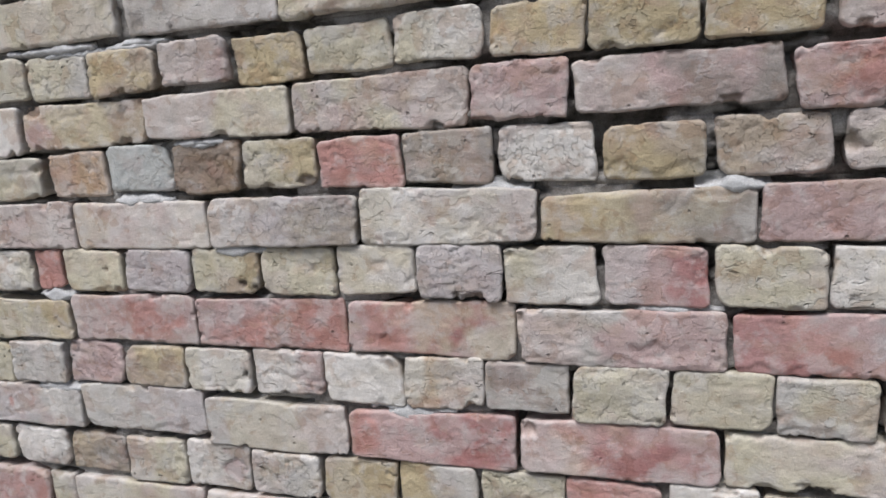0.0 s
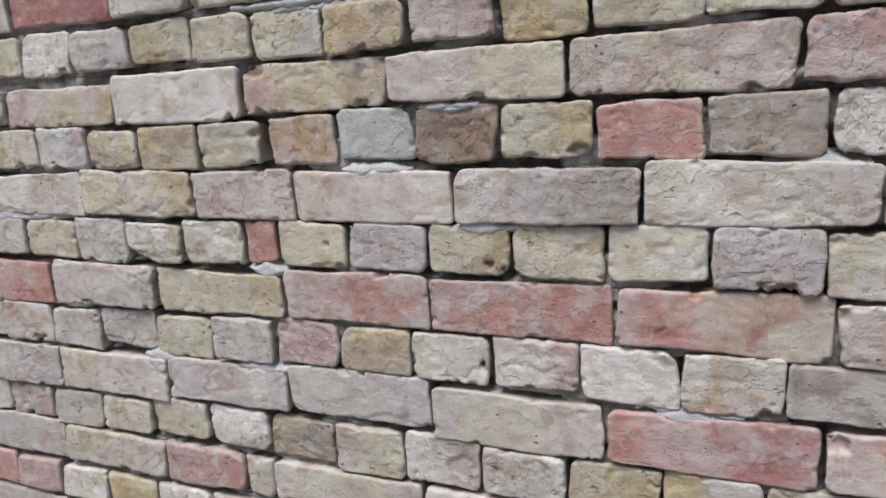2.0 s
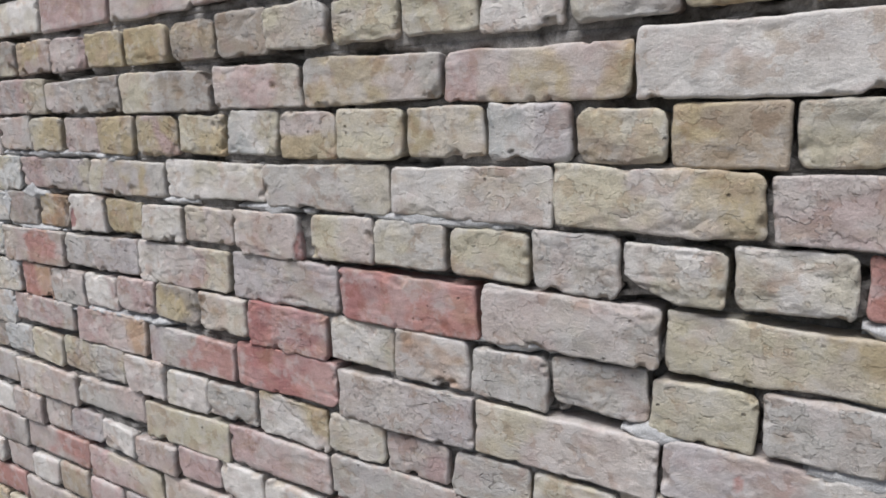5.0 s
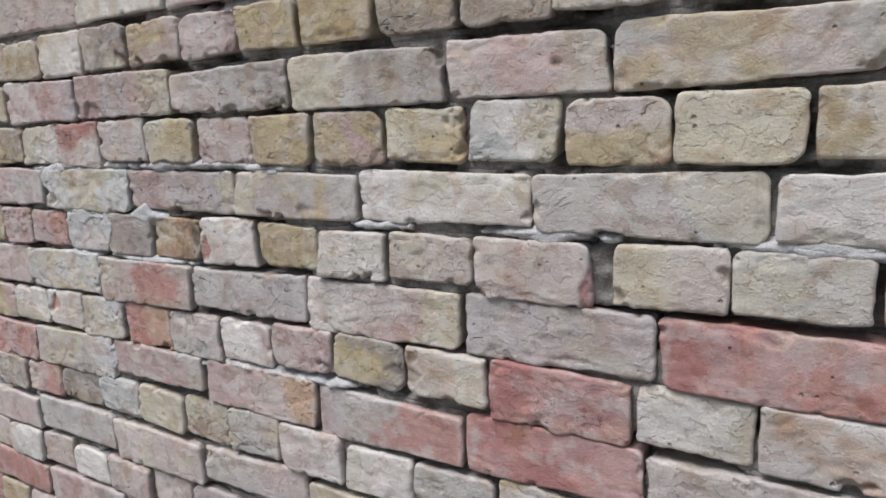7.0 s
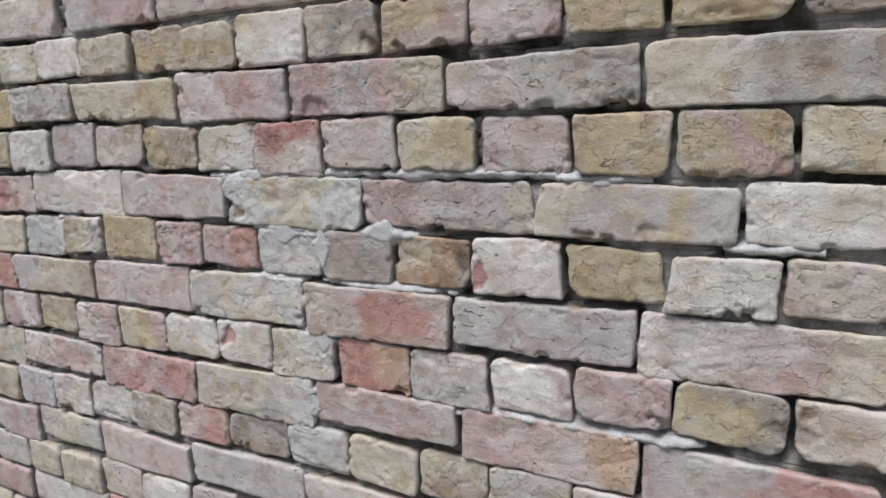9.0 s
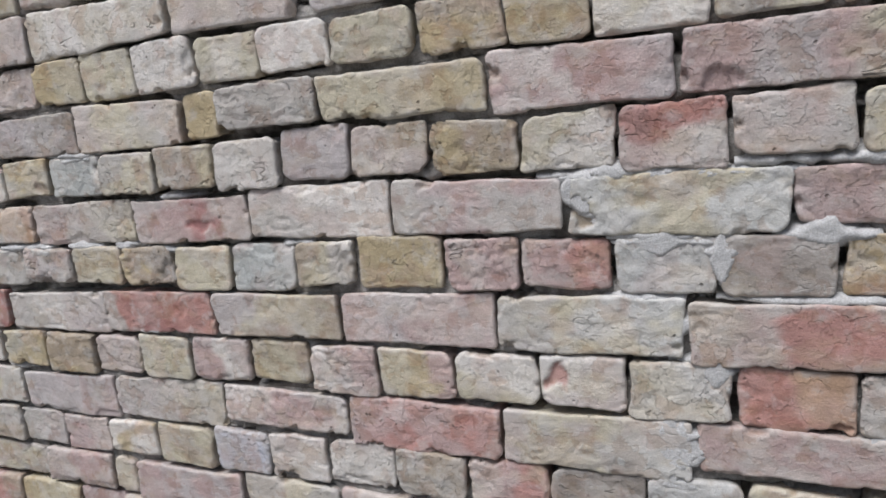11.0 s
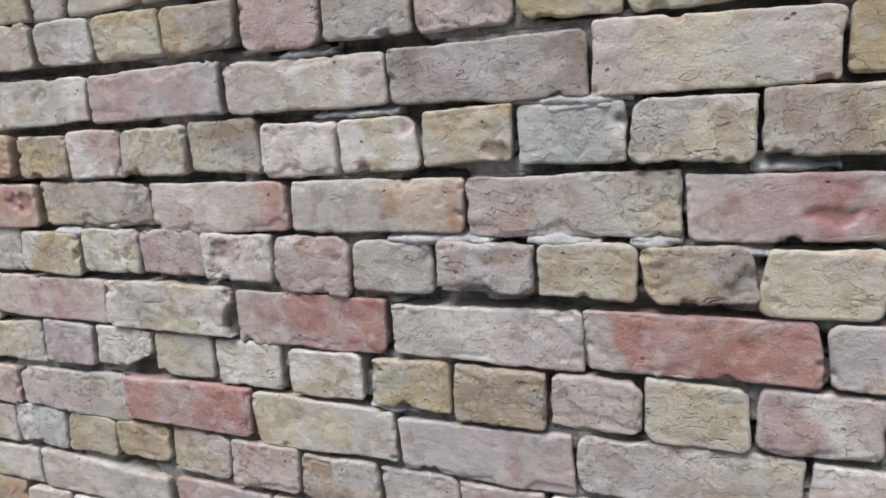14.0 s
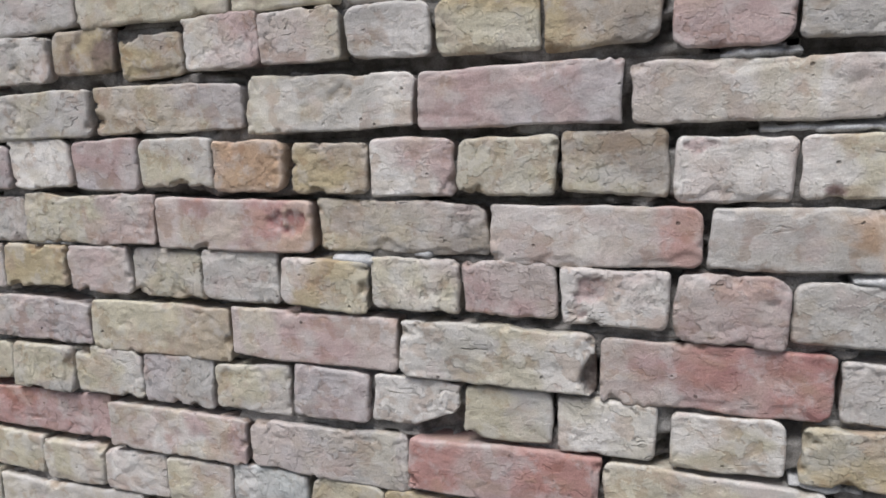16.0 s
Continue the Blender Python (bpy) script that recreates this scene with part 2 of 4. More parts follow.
def brick_shape(w, h, tones, seed, step=0.0038, depth=0.10, scars=()):
    """A hand-moulded brick about its front's middle, the front towards -y: uneven arrises, chips, a lumpy face, a fired tone per point."""
    rnd = random.Random(seed)
    cut, tones = (tones[-1], tones[:-1]) if tones[-1] in "[]" else ("", tones)
    nx, nz = max(6, round(w / step)), max(6, round(h / step))
    ease = lambda n: 0.62 * np.linspace(-1, 1, n + 1) + 0.38 * np.sin(np.linspace(-1, 1, n + 1) * math.pi / 2)  # noqa: E731
    u, v = np.meshgrid(ease(nx), ease(nz))
    s = rnd.uniform(0, 90)
    x, z = u * w / 2, v * h / 2
    skin = rnd.uniform(0.25, 0.95) if w > 0.17 else rnd.uniform(0.5, 1.15)
    rough = 0.45 + 0.75 * skin
    # wandering edges
    wander = 0.0021 * rough
    x = x + np.abs(u) ** 3 * np.sign(u) * wander * (fbm(z * 60, 2 * np.sign(u) + 0 * z, s, 4) - 0.55) * 2
    z = z + np.abs(v) ** 3 * np.sign(v) * wander * (fbm(x * 52, 2 * np.sign(v) + 0 * x, s + 3, 4) - 0.55) * 2
    # sides that bow and a slight skew, as no mould is true
    x = x + u * np.abs(u) * 0.0042 * (smooth_noise(z * 24 + 3 * np.sign(u), 0 * z, s + 5) - 0.5)
    z = z + v * np.abs(v) * 0.0046 * (smooth_noise(x * 17 + 3 * np.sign(v), 0 * x, s + 6) - 0.5)
    z = z + u * rnd.gauss(0, 0.0010) + x * v * rnd.gauss(0, 0.014)
    x = x + v * rnd.gauss(0, 0.0018)
    # corners worn round
    for sx in (-1, 1):
        for sz in (-1, 1):
            reach = rnd.choice((0.004, 0.006, 0.008, 0.010, 0.013, 0.018)) * (1.0 if w < 0.17 else 0.75)
            px = np.clip(1 - (w / 2 - sx * u * w / 2) / reach, 0, 1)
            pz = np.clip(1 - (h / 2 - sz * v * h / 2) / reach, 0, 1)
            keep = np.where((px > 0) & (pz > 0), np.maximum(px, pz) / np.maximum(np.hypot(px, pz), 1e-6), 1.0)
            x, z = x - sx * px * (1 - keep) * reach, z - sz * pz * (1 - keep) * reach
    # a corner broken off
    if cut:
        side = 1 if cut == "]" else -1
        across = np.clip((side * u + 0.15) / 1.15, 0, 1)
        z = z + np.clip((1 - v) / 2, 0, 1) * across**1.3 * h * 0.42
    # rounded arrises
    dx, dz = (1 - np.abs(u)) * w / 2, (1 - np.abs(v)) * h / 2
    radius = (rnd.uniform(0.0015, 0.0042) if w < 0.17 else rnd.uniform(0.0010, 0.0030)) * (0.30 + 1.4 * fbm(x * 34, z * 34, s + 9))
    ax, az = np.clip(1 - dx / radius, 0, 1), np.clip(1 - dz / radius, 0, 1)
    a = np.clip(np.hypot(ax, az), 0, 1.25)
    y = radius * (1 - np.sqrt(np.clip(1 - np.minimum(a, 1) ** 2, 0, 1))) + radius * np.clip(a - 1, 0, 1) * 1.6
    # face relief
    y = y + 0.0034 * rough * (fbm(x * 22, z * 30, s + 14, 3) - 0.5) + 0.0017 * rough * (fbm(x * 85 + z * 30, z * 110, s + 21, 3) - 0.5)
    crack = np.abs(fbm(x * 26 + z * 9, z * 42, s + 27, 2) - 0.5)
    y = y + 0.0022 * rough * (1 - ramp(crack, 0.0, 0.035)) * ramp(smooth_noise(x * 20, z * 20, s + 31), 0.45, 0.7)
    # folds of clay pressed into the mould, running along the brick
    fold = fbm(x * 11 + z * rnd.uniform(-8, 8), z * 30, s + 33, 3)
    y = y + rnd.choice((0.0, 0.0, 0.0, 0.0005, 0.0011)) * rough * np.where(fold > 0.5, ramp(fold, 0.62, 0.5), 0.0)
    # a skin that has come away along an edge, leaving a low ledge
    if rnd.random() < 0.55:
        edge_in = {0: (1 - v) * h / 2, 1: (1 + v) * h / 2, 2: (1 - u) * w / 2, 3: (1 + u) * w / 2}[rnd.choice((0, 0, 1, 1, 2, 3))]
        gone = 1 - ramp(edge_in - 0.050 * (fbm(x * 24, z * 24, s + 35, 4) - 0.42), 0.0, 0.0035)
        y = y + gone * rnd.uniform(0.0010, 0.0030)
    bare = np.zeros_like(x)
    # chips out of edges, corners and, more shallowly, the face
    for n in range(rnd.choice((0, 0, 1, 1, 2, 2, 3)) + int(w > 0.17)):
        side = rnd.random()
        if side < 0.62:
            cx, cz = rnd.uniform(-1, 1) * w / 2, rnd.choice((-1, -1, 1)) * h / 2
        elif side < 0.88:
            cx, cz = rnd.choice((-1, 1)) * w / 2, rnd.uniform(-1, 1) * h / 2
        else:
            cx, cz = rnd.uniform(-0.8, 0.8) * w / 2, rnd.uniform(-0.7, 0.7) * h / 2
        big = rnd.uniform(0.0035, 0.0095) * (1.5 if rnd.random() < 0.18 else 1.0)
        far = np.hypot((x - cx) / rnd.uniform(1.0, 2.0), z - cz) / big + 1.9 * (fbm(x * 110, z * 110, s + n, 3) - 0.5)
        bite = 1 - ramp(far, 0.40, 1.0)
        y = y + bite * big * (0.7 if side < 0.88 else 0.15)
        pull = bite * big * 0.35 * (side < 0.88)
        z = z - pull * np.sign(cz) * (side < 0.62)
        bare = np.maximum(bare, bite)
    # small nicks along the arrises
    for n in range(rnd.randint(3, 8) + 3 * int(w > 0.17)):
        if rnd.random() < w / (w + h):
            cx, cz = rnd.uniform(-1, 1) * w / 2, rnd.choice((-1, 1)) * h / 2
        else:
            cx, cz = rnd.choice((-1, 1)) * w / 2, rnd.uniform(-1, 1) * h / 2
        big = rnd.uniform(0.002, 0.0058)
        bite = 1 - ramp(np.hypot((x - cx) / rnd.uniform(0.8, 2.2), z - cz) / big, 0.35, 1.0)
        y = y + bite * big * 0.7
        bare = np.maximum(bare, bite * 0.7)
    # single scars: flakes, hollows, holes and stains of this brick
    stains = []
    for n, (across, up, breadth, tall, deep, letter) in enumerate(scars):
        far = np.hypot((x - across * w / 2) / breadth, (z - up * h / 2) / tall) * 2000 + 2.3 * (fbm(x * 55, z * 55, s + 80 + n, 4) - 0.5)
        bite = 1 - ramp(far, 0.70, 1.05)
        y = y + bite * deep / 1000
        stains.append((bite, CLAY[letter]))
    # fired tones
    where, tones = (tones[-1], tones[:-1]) if tones[-1] in "<>^~" else ("", tones)
    one, two = CLAY[tones[0]], CLAY[tones[-1]]
    middle = np.mean([CLAY[letter] for letter in tones], axis=0)
    zones = [0.84 * CLAY[letter] + 0.16 * middle for letter in tones]
    edge = {"<": -0.78, ">": 0.72, "^": 0.1}.get(where) or rnd.uniform(-0.25, 0.35)
    lean = rnd.uniform(-1.0, 1.0) if w < 0.17 else rnd.uniform(-0.3, 0.3)
    ragged = fbm(x * 17, z * 22, s + 40, 4) - 0.5
    if where == "~":
        blend = 1 - ramp(np.hypot((u - rnd.uniform(0.15, 0.4)) * 1.9, v + 0.1) + 1.8 * ragged, 0.7, 1.15)[..., None]
    elif where == "^":
        blend = ramp(0.8 * (edge - v) + 1.6 * ragged, -0.15, 0.25)[..., None]
    else:
        blend = ramp((0.75 if w > 0.17 or where else 0.4) * (u + lean * v * (not where) - edge) + (1.0 if where else 2.0) * ragged, -0.26, 0.30)[..., None]
    blend = blend * (0.94 if tones[-1] in "rRo" and tones[0] not in "rRo" else 0.9)
    tone = one * (1 - blend) + two * blend
    if len(zones) > 2:
        along = (u + 1) / 2 * len(zones) + 3.4 * ragged + 0.6 * lean * v
        tone = np.zeros(x.shape + (3,)) + zones[0]
        for n, zone in enumerate(zones[1:], 1):
            into = ramp(along, n - 0.36, n + 0.36)[..., None]
            tone = tone * (1 - into) + zone * into
    stray = CLAY[rnd.choice(STRAY[tones[0]])]
    spread = ((rnd.uniform(0.15, 0.45) if tones[0] in "rR" else rnd.uniform(0.15, 0.5)) * ramp(fbm(x * 19, z * 26, s + 47), 0.48, 0.66))[..., None]
    tone = tone * (1 - spread) + stray * spread
    tone = tone * (1 + 0.20 * (fbm(x * 60, z * 60, s + 52) - 0.5))[..., None] * rnd.uniform(0.93, 1.06)
    # bands across the face where bricks lay on one another in the kiln
    if rnd.random() < (0.8 if w > 0.17 else 0.3):
        red = tones[0] in "rR" or tones[-1] in "rR"
        other = CLAY[rnd.choice(STRAY[tones[-1]] + ("r" if red else "w"))]
        band = fbm(x * rnd.uniform(9, 17) + z * rnd.uniform(-2, 2), 0.6 * z, s + 58, 2)
        band = (ramp(band, 0.50, 0.56) * ramp(fbm(x * 30, z * 30, s + 61, 3), 0.25, 0.5) * rnd.uniform(0.25, 0.6) * (0.5 if red else 1.0))[..., None]
        tone = tone * (1 - band) + other * band
    rim = np.minimum(dx, dz) + 0.016 * (fbm(x * 42, z * 42, s + 55) - 0.5)
    rim = ((1 - ramp(rim, 0.0, 0.009)) * rnd.uniform(0.0, 0.38))[..., None]
    tone = tone * (1 - rim) + LIME * rim
    inner = tone * (np.array([0.80, 0.70, 0.66]) if tones[0] in "rRPo" else np.array([0.82, 0.76, 0.68]))
    tone = tone * (1 - 0.75 * bare[..., None]) + inner * 0.75 * bare[..., None]
    for bite, stain in stains:
        tone = tone * (1 - 0.85 * bite[..., None]) + stain * 0.85 * bite[..., None]
    if "c" in tones:
        y = y + 0.004 * (fbm(x * 70, z * 70, s + 60) - 0.5) * (blend[..., 0] if tones[0] != "c" else 1)
    # front sheet, then the four sides going back, coloured slightly darker than the front
    cols, rows = nx + 1, nz + 1
    front = np.stack([x, y, z], -1).reshape(-1, 3)
    grid = np.arange(cols * rows).reshape(rows, cols)
    faces = np.stack([grid[:-1, :-1], grid[:-1, 1:], grid[1:, 1:], grid[1:, :-1]], -1).reshape(-1, 4)
    loop = np.concatenate([grid[0, :-1], grid[:-1, -1], grid[-1, :0:-1], grid[:0:-1, 0]])
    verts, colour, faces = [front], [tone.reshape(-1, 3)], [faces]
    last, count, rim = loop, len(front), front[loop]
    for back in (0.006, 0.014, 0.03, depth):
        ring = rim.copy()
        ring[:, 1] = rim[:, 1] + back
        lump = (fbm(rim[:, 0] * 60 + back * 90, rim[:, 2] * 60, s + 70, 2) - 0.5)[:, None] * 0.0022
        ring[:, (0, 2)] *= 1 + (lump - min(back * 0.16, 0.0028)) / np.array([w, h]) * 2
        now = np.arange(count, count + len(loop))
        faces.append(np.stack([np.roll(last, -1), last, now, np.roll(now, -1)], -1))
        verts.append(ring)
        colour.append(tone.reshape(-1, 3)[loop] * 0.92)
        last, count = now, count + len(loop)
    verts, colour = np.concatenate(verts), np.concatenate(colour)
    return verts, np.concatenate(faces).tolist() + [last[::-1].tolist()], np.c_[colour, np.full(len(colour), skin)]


def mortar_bed(x0, x1, z0, z1, seed, step=0.006):
    """The joints of one course: a rough sheet with thickness behind the bricks' faces, raked deep here and nearly full there."""
    nx, nz = round((x1 - x0) / step), max(4, round((z1 - z0) / (step * 0.7)))
    x, z = np.meshgrid(np.linspace(x0, x1, nx + 1), np.linspace(z0, z1, nz + 1))
    fill = ramp(fbm(x * 11, z * 26, 3, 5), 0.42, 0.53)
    y = 0.044 - 0.031 * fill + 0.010 * (fbm(x * 60, z * 60, 8, 3) - 0.5) + 0.004 * (fbm(x * 160, z * 160, 11, 2) - 0.5)
    front = np.stack([x, y, z], -1).reshape(-1, 3)
    back = front.copy()
    back[:, 1] = 0.10
    grid = np.arange(len(front)).reshape(nz + 1, nx + 1)
    quad = lambda g: np.stack([g[:-1, :-1], g[:-1, 1:], g[1:, 1:], g[1:, :-1]], -1).reshape(-1, 4)  # noqa: E731
    loop = np.concatenate([grid[0, :-1], grid[:-1, -1], grid[-1, :0:-1], grid[:0:-1, 0]])
    rim = len(front) + np.arange(len(loop))
    sides = np.stack([np.roll(loop, -1), loop, rim, np.roll(rim, -1)], -1)
    return np.concatenate([front, back[loop]]), quad(grid).tolist() + sides.tolist() + [rim[::-1].tolist()]


def smear_shape(w, h, seed, step=0.0032):
    """A lump of cement squeezed out of a joint and wiped, with a ragged outline that sinks back between the bricks."""
    reach_x, reach_z = w / 2 + 0.012, h / 2 + 0.010
    nx, nz = max(8, round(2 * reach_x / step)), max(6, round(2 * reach_z / step))
    x, z = np.meshgrid(np.linspace(-reach_x, reach_x, nx + 1), np.linspace(-reach_z, reach_z, nz + 1))
    taper = np.clip(1.25 - 1.25 * np.abs(x) / (w / 2 + 0.006), 0, 1)
    tall = h * taper * (-0.15 + 2.3 * fbm(x * 32, 0 * x, seed, 3))
    sag = 0.35 * h * (fbm(x * 22, 0 * x, seed + 9, 2) - 0.55)
    inside = (tall / 2 - np.abs(z - sag)) / 0.005 + 2.6 * (fbm(x * 55, z * 55, seed + 2, 4) - 0.5)
    mask, outer = ramp(inside, -0.6, 0.9), ramp(inside, -1.6, -0.4)
    y = 0.007 * (1 - mask) + 0.024 * (1 - outer) - mask * (0.0001 + 0.0026 * (fbm(x * 45, z * 60, seed + 4, 4) - 0.42))
    front = np.stack([x, y, z], -1).reshape(-1, 3)
    grid = np.arange(len(front)).reshape(nz + 1, nx + 1)
    faces = np.stack([grid[:-1, :-1], grid[:-1, 1:], grid[1:, 1:], grid[1:, :-1]], -1).reshape(-1, 4).tolist()
    loop = np.concatenate([grid[0, :-1], grid[:-1, -1], grid[-1, :0:-1], grid[:0:-1, 0]])
    rim = len(front) + np.arange(len(loop))
    back = front[loop].copy()
    back[:, 1] = 0.05
    faces += np.stack([np.roll(loop, -1), loop, rim, np.roll(rim, -1)], -1).tolist() + [rim[::-1].tolist()]
    return np.concatenate([front, back]), faces


# ---------------------------------------------------------------- ground and wall
X0, X1, TOP, THICK = -1.30, 4.80, 2.42, 0.36
PITCH, FIRST = 0.0757, 1.4605


def slab(name, low, high, material, kind, label, category):
    bm = bmesh.new()
    bmesh.ops.create_cube(bm, size=1.0)
    for vert in bm.verts:
        vert.co = [low[n] if vert.co[n] < 0 else high[n] for n in range(3)]
    mesh = bpy.data.meshes.new(name)
    bm.to_mesh(mesh)
    bm.free()
    mesh.materials.append(material)
    return tagged(new(name, mesh), label, category, kind=kind)


slab("ground", (-600, -600, -0.3), (600, 600, 0.0), GROUND, "structure", "grey worn paving in front of the brick wall", "ground")
wall = slab("brick_wall", (X0, 0.085, 0.0), (X1, THICK, TOP), MORTAR, "structure", "old wall of reclaimed yellow, pink and red bricks", "brick wall")

COURSES = {}


def course(k):
    """The mortar bed of course k, counted downwards, on which its bricks sit."""
    if k not in COURSES:
        mid = FIRST - PITCH * k
        verts, faces = mortar_bed(X0, X1, mid - PITCH / 2, mid + PITCH / 2, k, 0.006 if -3 <= k <= 8 else 0.012)
        COURSES[k] = mesh_object("brick_course", verts, faces, MORTAR, wall)
        COURSES[k]["label"] = "raked grey lime mortar"
    return COURSES[k]


def lay(k, tones, bricks):
    """Bricks of course k: left end, length, lift of the underside over the course's line, height; all in millimetres."""
    bed = course(k)
    for tone, (x, w, lift, h) in zip(tones.split(), bricks):
        seed = round(k * 7919 + x * 13)
        rnd = random.Random(seed)
        fine = 0.0029 if -2 <= k <= 6 else 0.0045 if -3 <= k <= 8 else 0.007
        shape = brick_shape((w - 1.6) / 1000, (h - 1.0) / 1000, tone, seed, fine, scars=SCARS.get((k, x), ()))
        ob = mesh_object("brick", shape[0], shape[1], BRICK, bed, shape[2])
        z = FIRST - PITCH * k - 0.033 + (lift + h / 2) / 1000
        proud = rnd.gauss(0, 0.0028)
        ob.matrix_basis = pose((x + w / 2) / 1000, min(max(proud, -0.006), 0.005), z, rnd.gauss(0, 0.45), rnd.gauss(0, 0.15), rnd.gauss(0, 0.9))


def smears(spots):
    """Cement squeezed out: middle across, middle height, breadth, height; all in millimetres."""
    for x, z, w, h in spots:
        w = 1.6 * w if h > w else w
        k = round((FIRST - z / 1000) / PITCH)
        ob = mesh_object("mortar_smear", *smear_shape(w / 1000, h / 1000, x + z), SMEAR, course(min(max(k, -4), 12)))
        ob["label"] = "pale grey cement squeezed over the joint"
        ob.location = (x / 1000, 0.0, z / 1000)



# ---------------------------------------------------------------- bricks, course by course
SCARS = {}


def scarred(rows):
    """Marks of single bricks: course, left end of the brick; place across and up (-1 to 1); breadth, height, depth in millimetres; tone."""
    for k, x, *mark in rows:
        SCARS.setdefault((k, x), []).append(mark)


scarred([
    (4, 3380, 0.85, -0.15, 11, 10, 20, "d"),
    (4, 3614, 0.7, 0.75, 36, 20, 2, "k"),
    (0, 3516, -0.3, -0.85, 24, 14, 6, "b"),
    (0, 3516, 0.75, -0.8, 24, 16, 6, "B"),
    (2, 3174, 0.45, 0.1, 11, 9, 4, "b"),
    (2, 3174, 0.8, -0.9, 14, 9, 5, "B"),
    (2, 3412, 0.5, -0.5, 11, 11, 5, "d"),
    (2, 3412, 0.85, -0.7, 11, 10, 5, "d"),
    (4, 3496, 0.7, 0.5, 20, 26, 1.5, "P"),
    (6, 3360, 0.5, 0, 42, 44, 3, "P"),
    (2, 4004, 0.85, 0.1, 22, 46, 2, "R"),
])
scarred([
    (3, 3896, 0.35, -0.4, 74, 26, 2, "P"),
    (-1, 3137, -0.8, 0.85, 34, 16, 10, "B"),
    (-1, 3137, 0.65, 0.3, 22, 26, 2, "k"),
    (5, 2934, -0.3, 0.2, 11, 24, 0.2, "r"),
    (5, 3170, 0.2, -0.4, 22, 11, 0.2, "P"),
    (2, 2249, 0.98, -0.2, 18, 70, 3, "R"),
    (2, 2249, -0.75, 0.3, 17, 15, -1, "g"),
    (1, 1860, -0.45, -0.85, 32, 11, 4, "B"),
    (1, 1860, 0.15, -0.7, 24, 17, 2, "b"),
    (-1, 2222, 0.4, 0, 11, 9, 3, "B"),
    (-2, 1542, 0.75, -0.6, 27, 22, 6, "B"),
])
scarred([
    (4, 2022, 0.8, -0.3, 27, 32, 4, "k"),
    (4, 2141, -0.8, 0, 24, 42, 2, "B"),
    (-1, 1505, -0.72, -0.6, 40, 23, 5, "P"),
    (2, 1774, -0.8, -0.4, 24, 34, 2, "R"),
    (2, 1662, 0.85, -0.2, 17, 54, 1, "d"),
    (4, 1327, -0.5, 0.2, 36, 42, 4, "r"),
    (1, 1376, -0.88, -0.4, 26, 36, 8, "b"),
    (2, 390, -0.2, -0.9, 64, 13, 9, "k"),
    (2, 390, 0, 0.85, 44, 15, -1, "c"),
    (2, 628, 0.75, -0.2, 32, 44, 4, "k"),
    (2, 628, 0.05, -0.1, 32, 27, 1, "Y"),
])
scarred([
    (2, 36, -0.5, 0.1, 38, 44, 4, "P"),
    (1, -527, 0.72, 0.3, 42, 32, 4, "R"),
    (3, -166, 0.98, -0.4, 20, 42, 15, "d"),
    (0, 154, -0.5, 0.8, 32, 15, 3, "P"),
    (0, 272, 0.85, 0.7, 20, 22, 3, "P"),
    (0, 272, -0.4, -0.8, 22, 13, 2, "P"),
    (0, 382, 0.6, -0.6, 32, 22, 4, "b"),
    (1, 671, 0.15, -0.2, 64, 22, 3, "R"),
    (5, 1030, 0.5, 0.3, 42, 26, 1, "r"),
])
lay(-4, "py y P p r o y p p r p Y l p y pg y p Y Y l w", [
    (-1279, 113, -2, 70), (-1157, 111, -2, 71), (-1039, 112, -1, 68), (-921, 114, -1, 67), (-803, 114, -2, 70), (-681, 114, 0, 67), (-565, 114, -2, 71), (-445, 114, -2, 71),
    (-327, 117, -1, 69), (-206, 114, 0, 67), (-89, 114, 0, 67), (30, 114, -2, 70), (151, 111, -1, 68), (267, 114, -2, 69), (384, 115, 0, 66), (507, 111, -1, 68),
    (625, 111, -1, 69), (741, 116, -2, 69), (863, 113, -2, 70), (980, 115, -1, 69), (1101, 112, -2, 70), (1222, 110, 0, 66),
])
lay(-4, "g w l o o p yp Y y b p w p p y py Y g l y g w", [
    (1336, 114, 0, 67), (1458, 110, -1, 68), (1574, 116, -2, 69), (1694, 112, 0, 66), (1811, 114, -1, 67), (1931, 114, -2, 69), (2053, 111, 0, 66), (2168, 114, -2, 71),
    (2290, 110, -2, 70), (2407, 113, 0, 66), (2525, 115, -2, 71), (2646, 111, -1, 68), (2762, 114, -1, 68), (2884, 112, -1, 69), (2999, 113, -1, 68), (3118, 115, -1, 69),
    (3237, 116, -2, 70), (3356, 112, -1, 68), (3477, 111, -2, 71), (3596, 111, 0, 67), (3711, 116, -1, 68), (3830, 116, -2, 69),
])
lay(-4, "b Y py yp b b g", [
    (3950, 116, -2, 70), (4069, 117, -2, 70), (4193, 109, -1, 69), (4309, 112, -1, 68), (4426, 114, -2, 69), (4547, 114, -1, 69), (4664, 115, -2, 70),
])
lay(-3, "Y g y y g yp P p w p lP pP w P pPp Pr rp R pg y kl y", [
    (-1061, 232, 0, 67), (-825, 191, -1, 69), (-630, 249, -1, 69), (-378, 155, -1, 69), (-220, 68, -2, 70), (-148, 197, -1, 69), (51, 223, -1, 68), (283, 223, 0, 67),
    (509, 301, -1, 69), (814, 213, -1, 69), (1048, 206, -1, 69), (1258, 275, -1, 69), (1536, 215, -1, 68), (1755, 217, -1, 69), (1977, 213, -1, 68), (2194, 212, 4, 71),
    (2414, 272, -1, 69), (2694, 212, -1, 69), (2910, 145, -2, 69), (3060, 280, -1, 69), (3352, 245, -1, 69), (3599, 233, -2, 69),
])
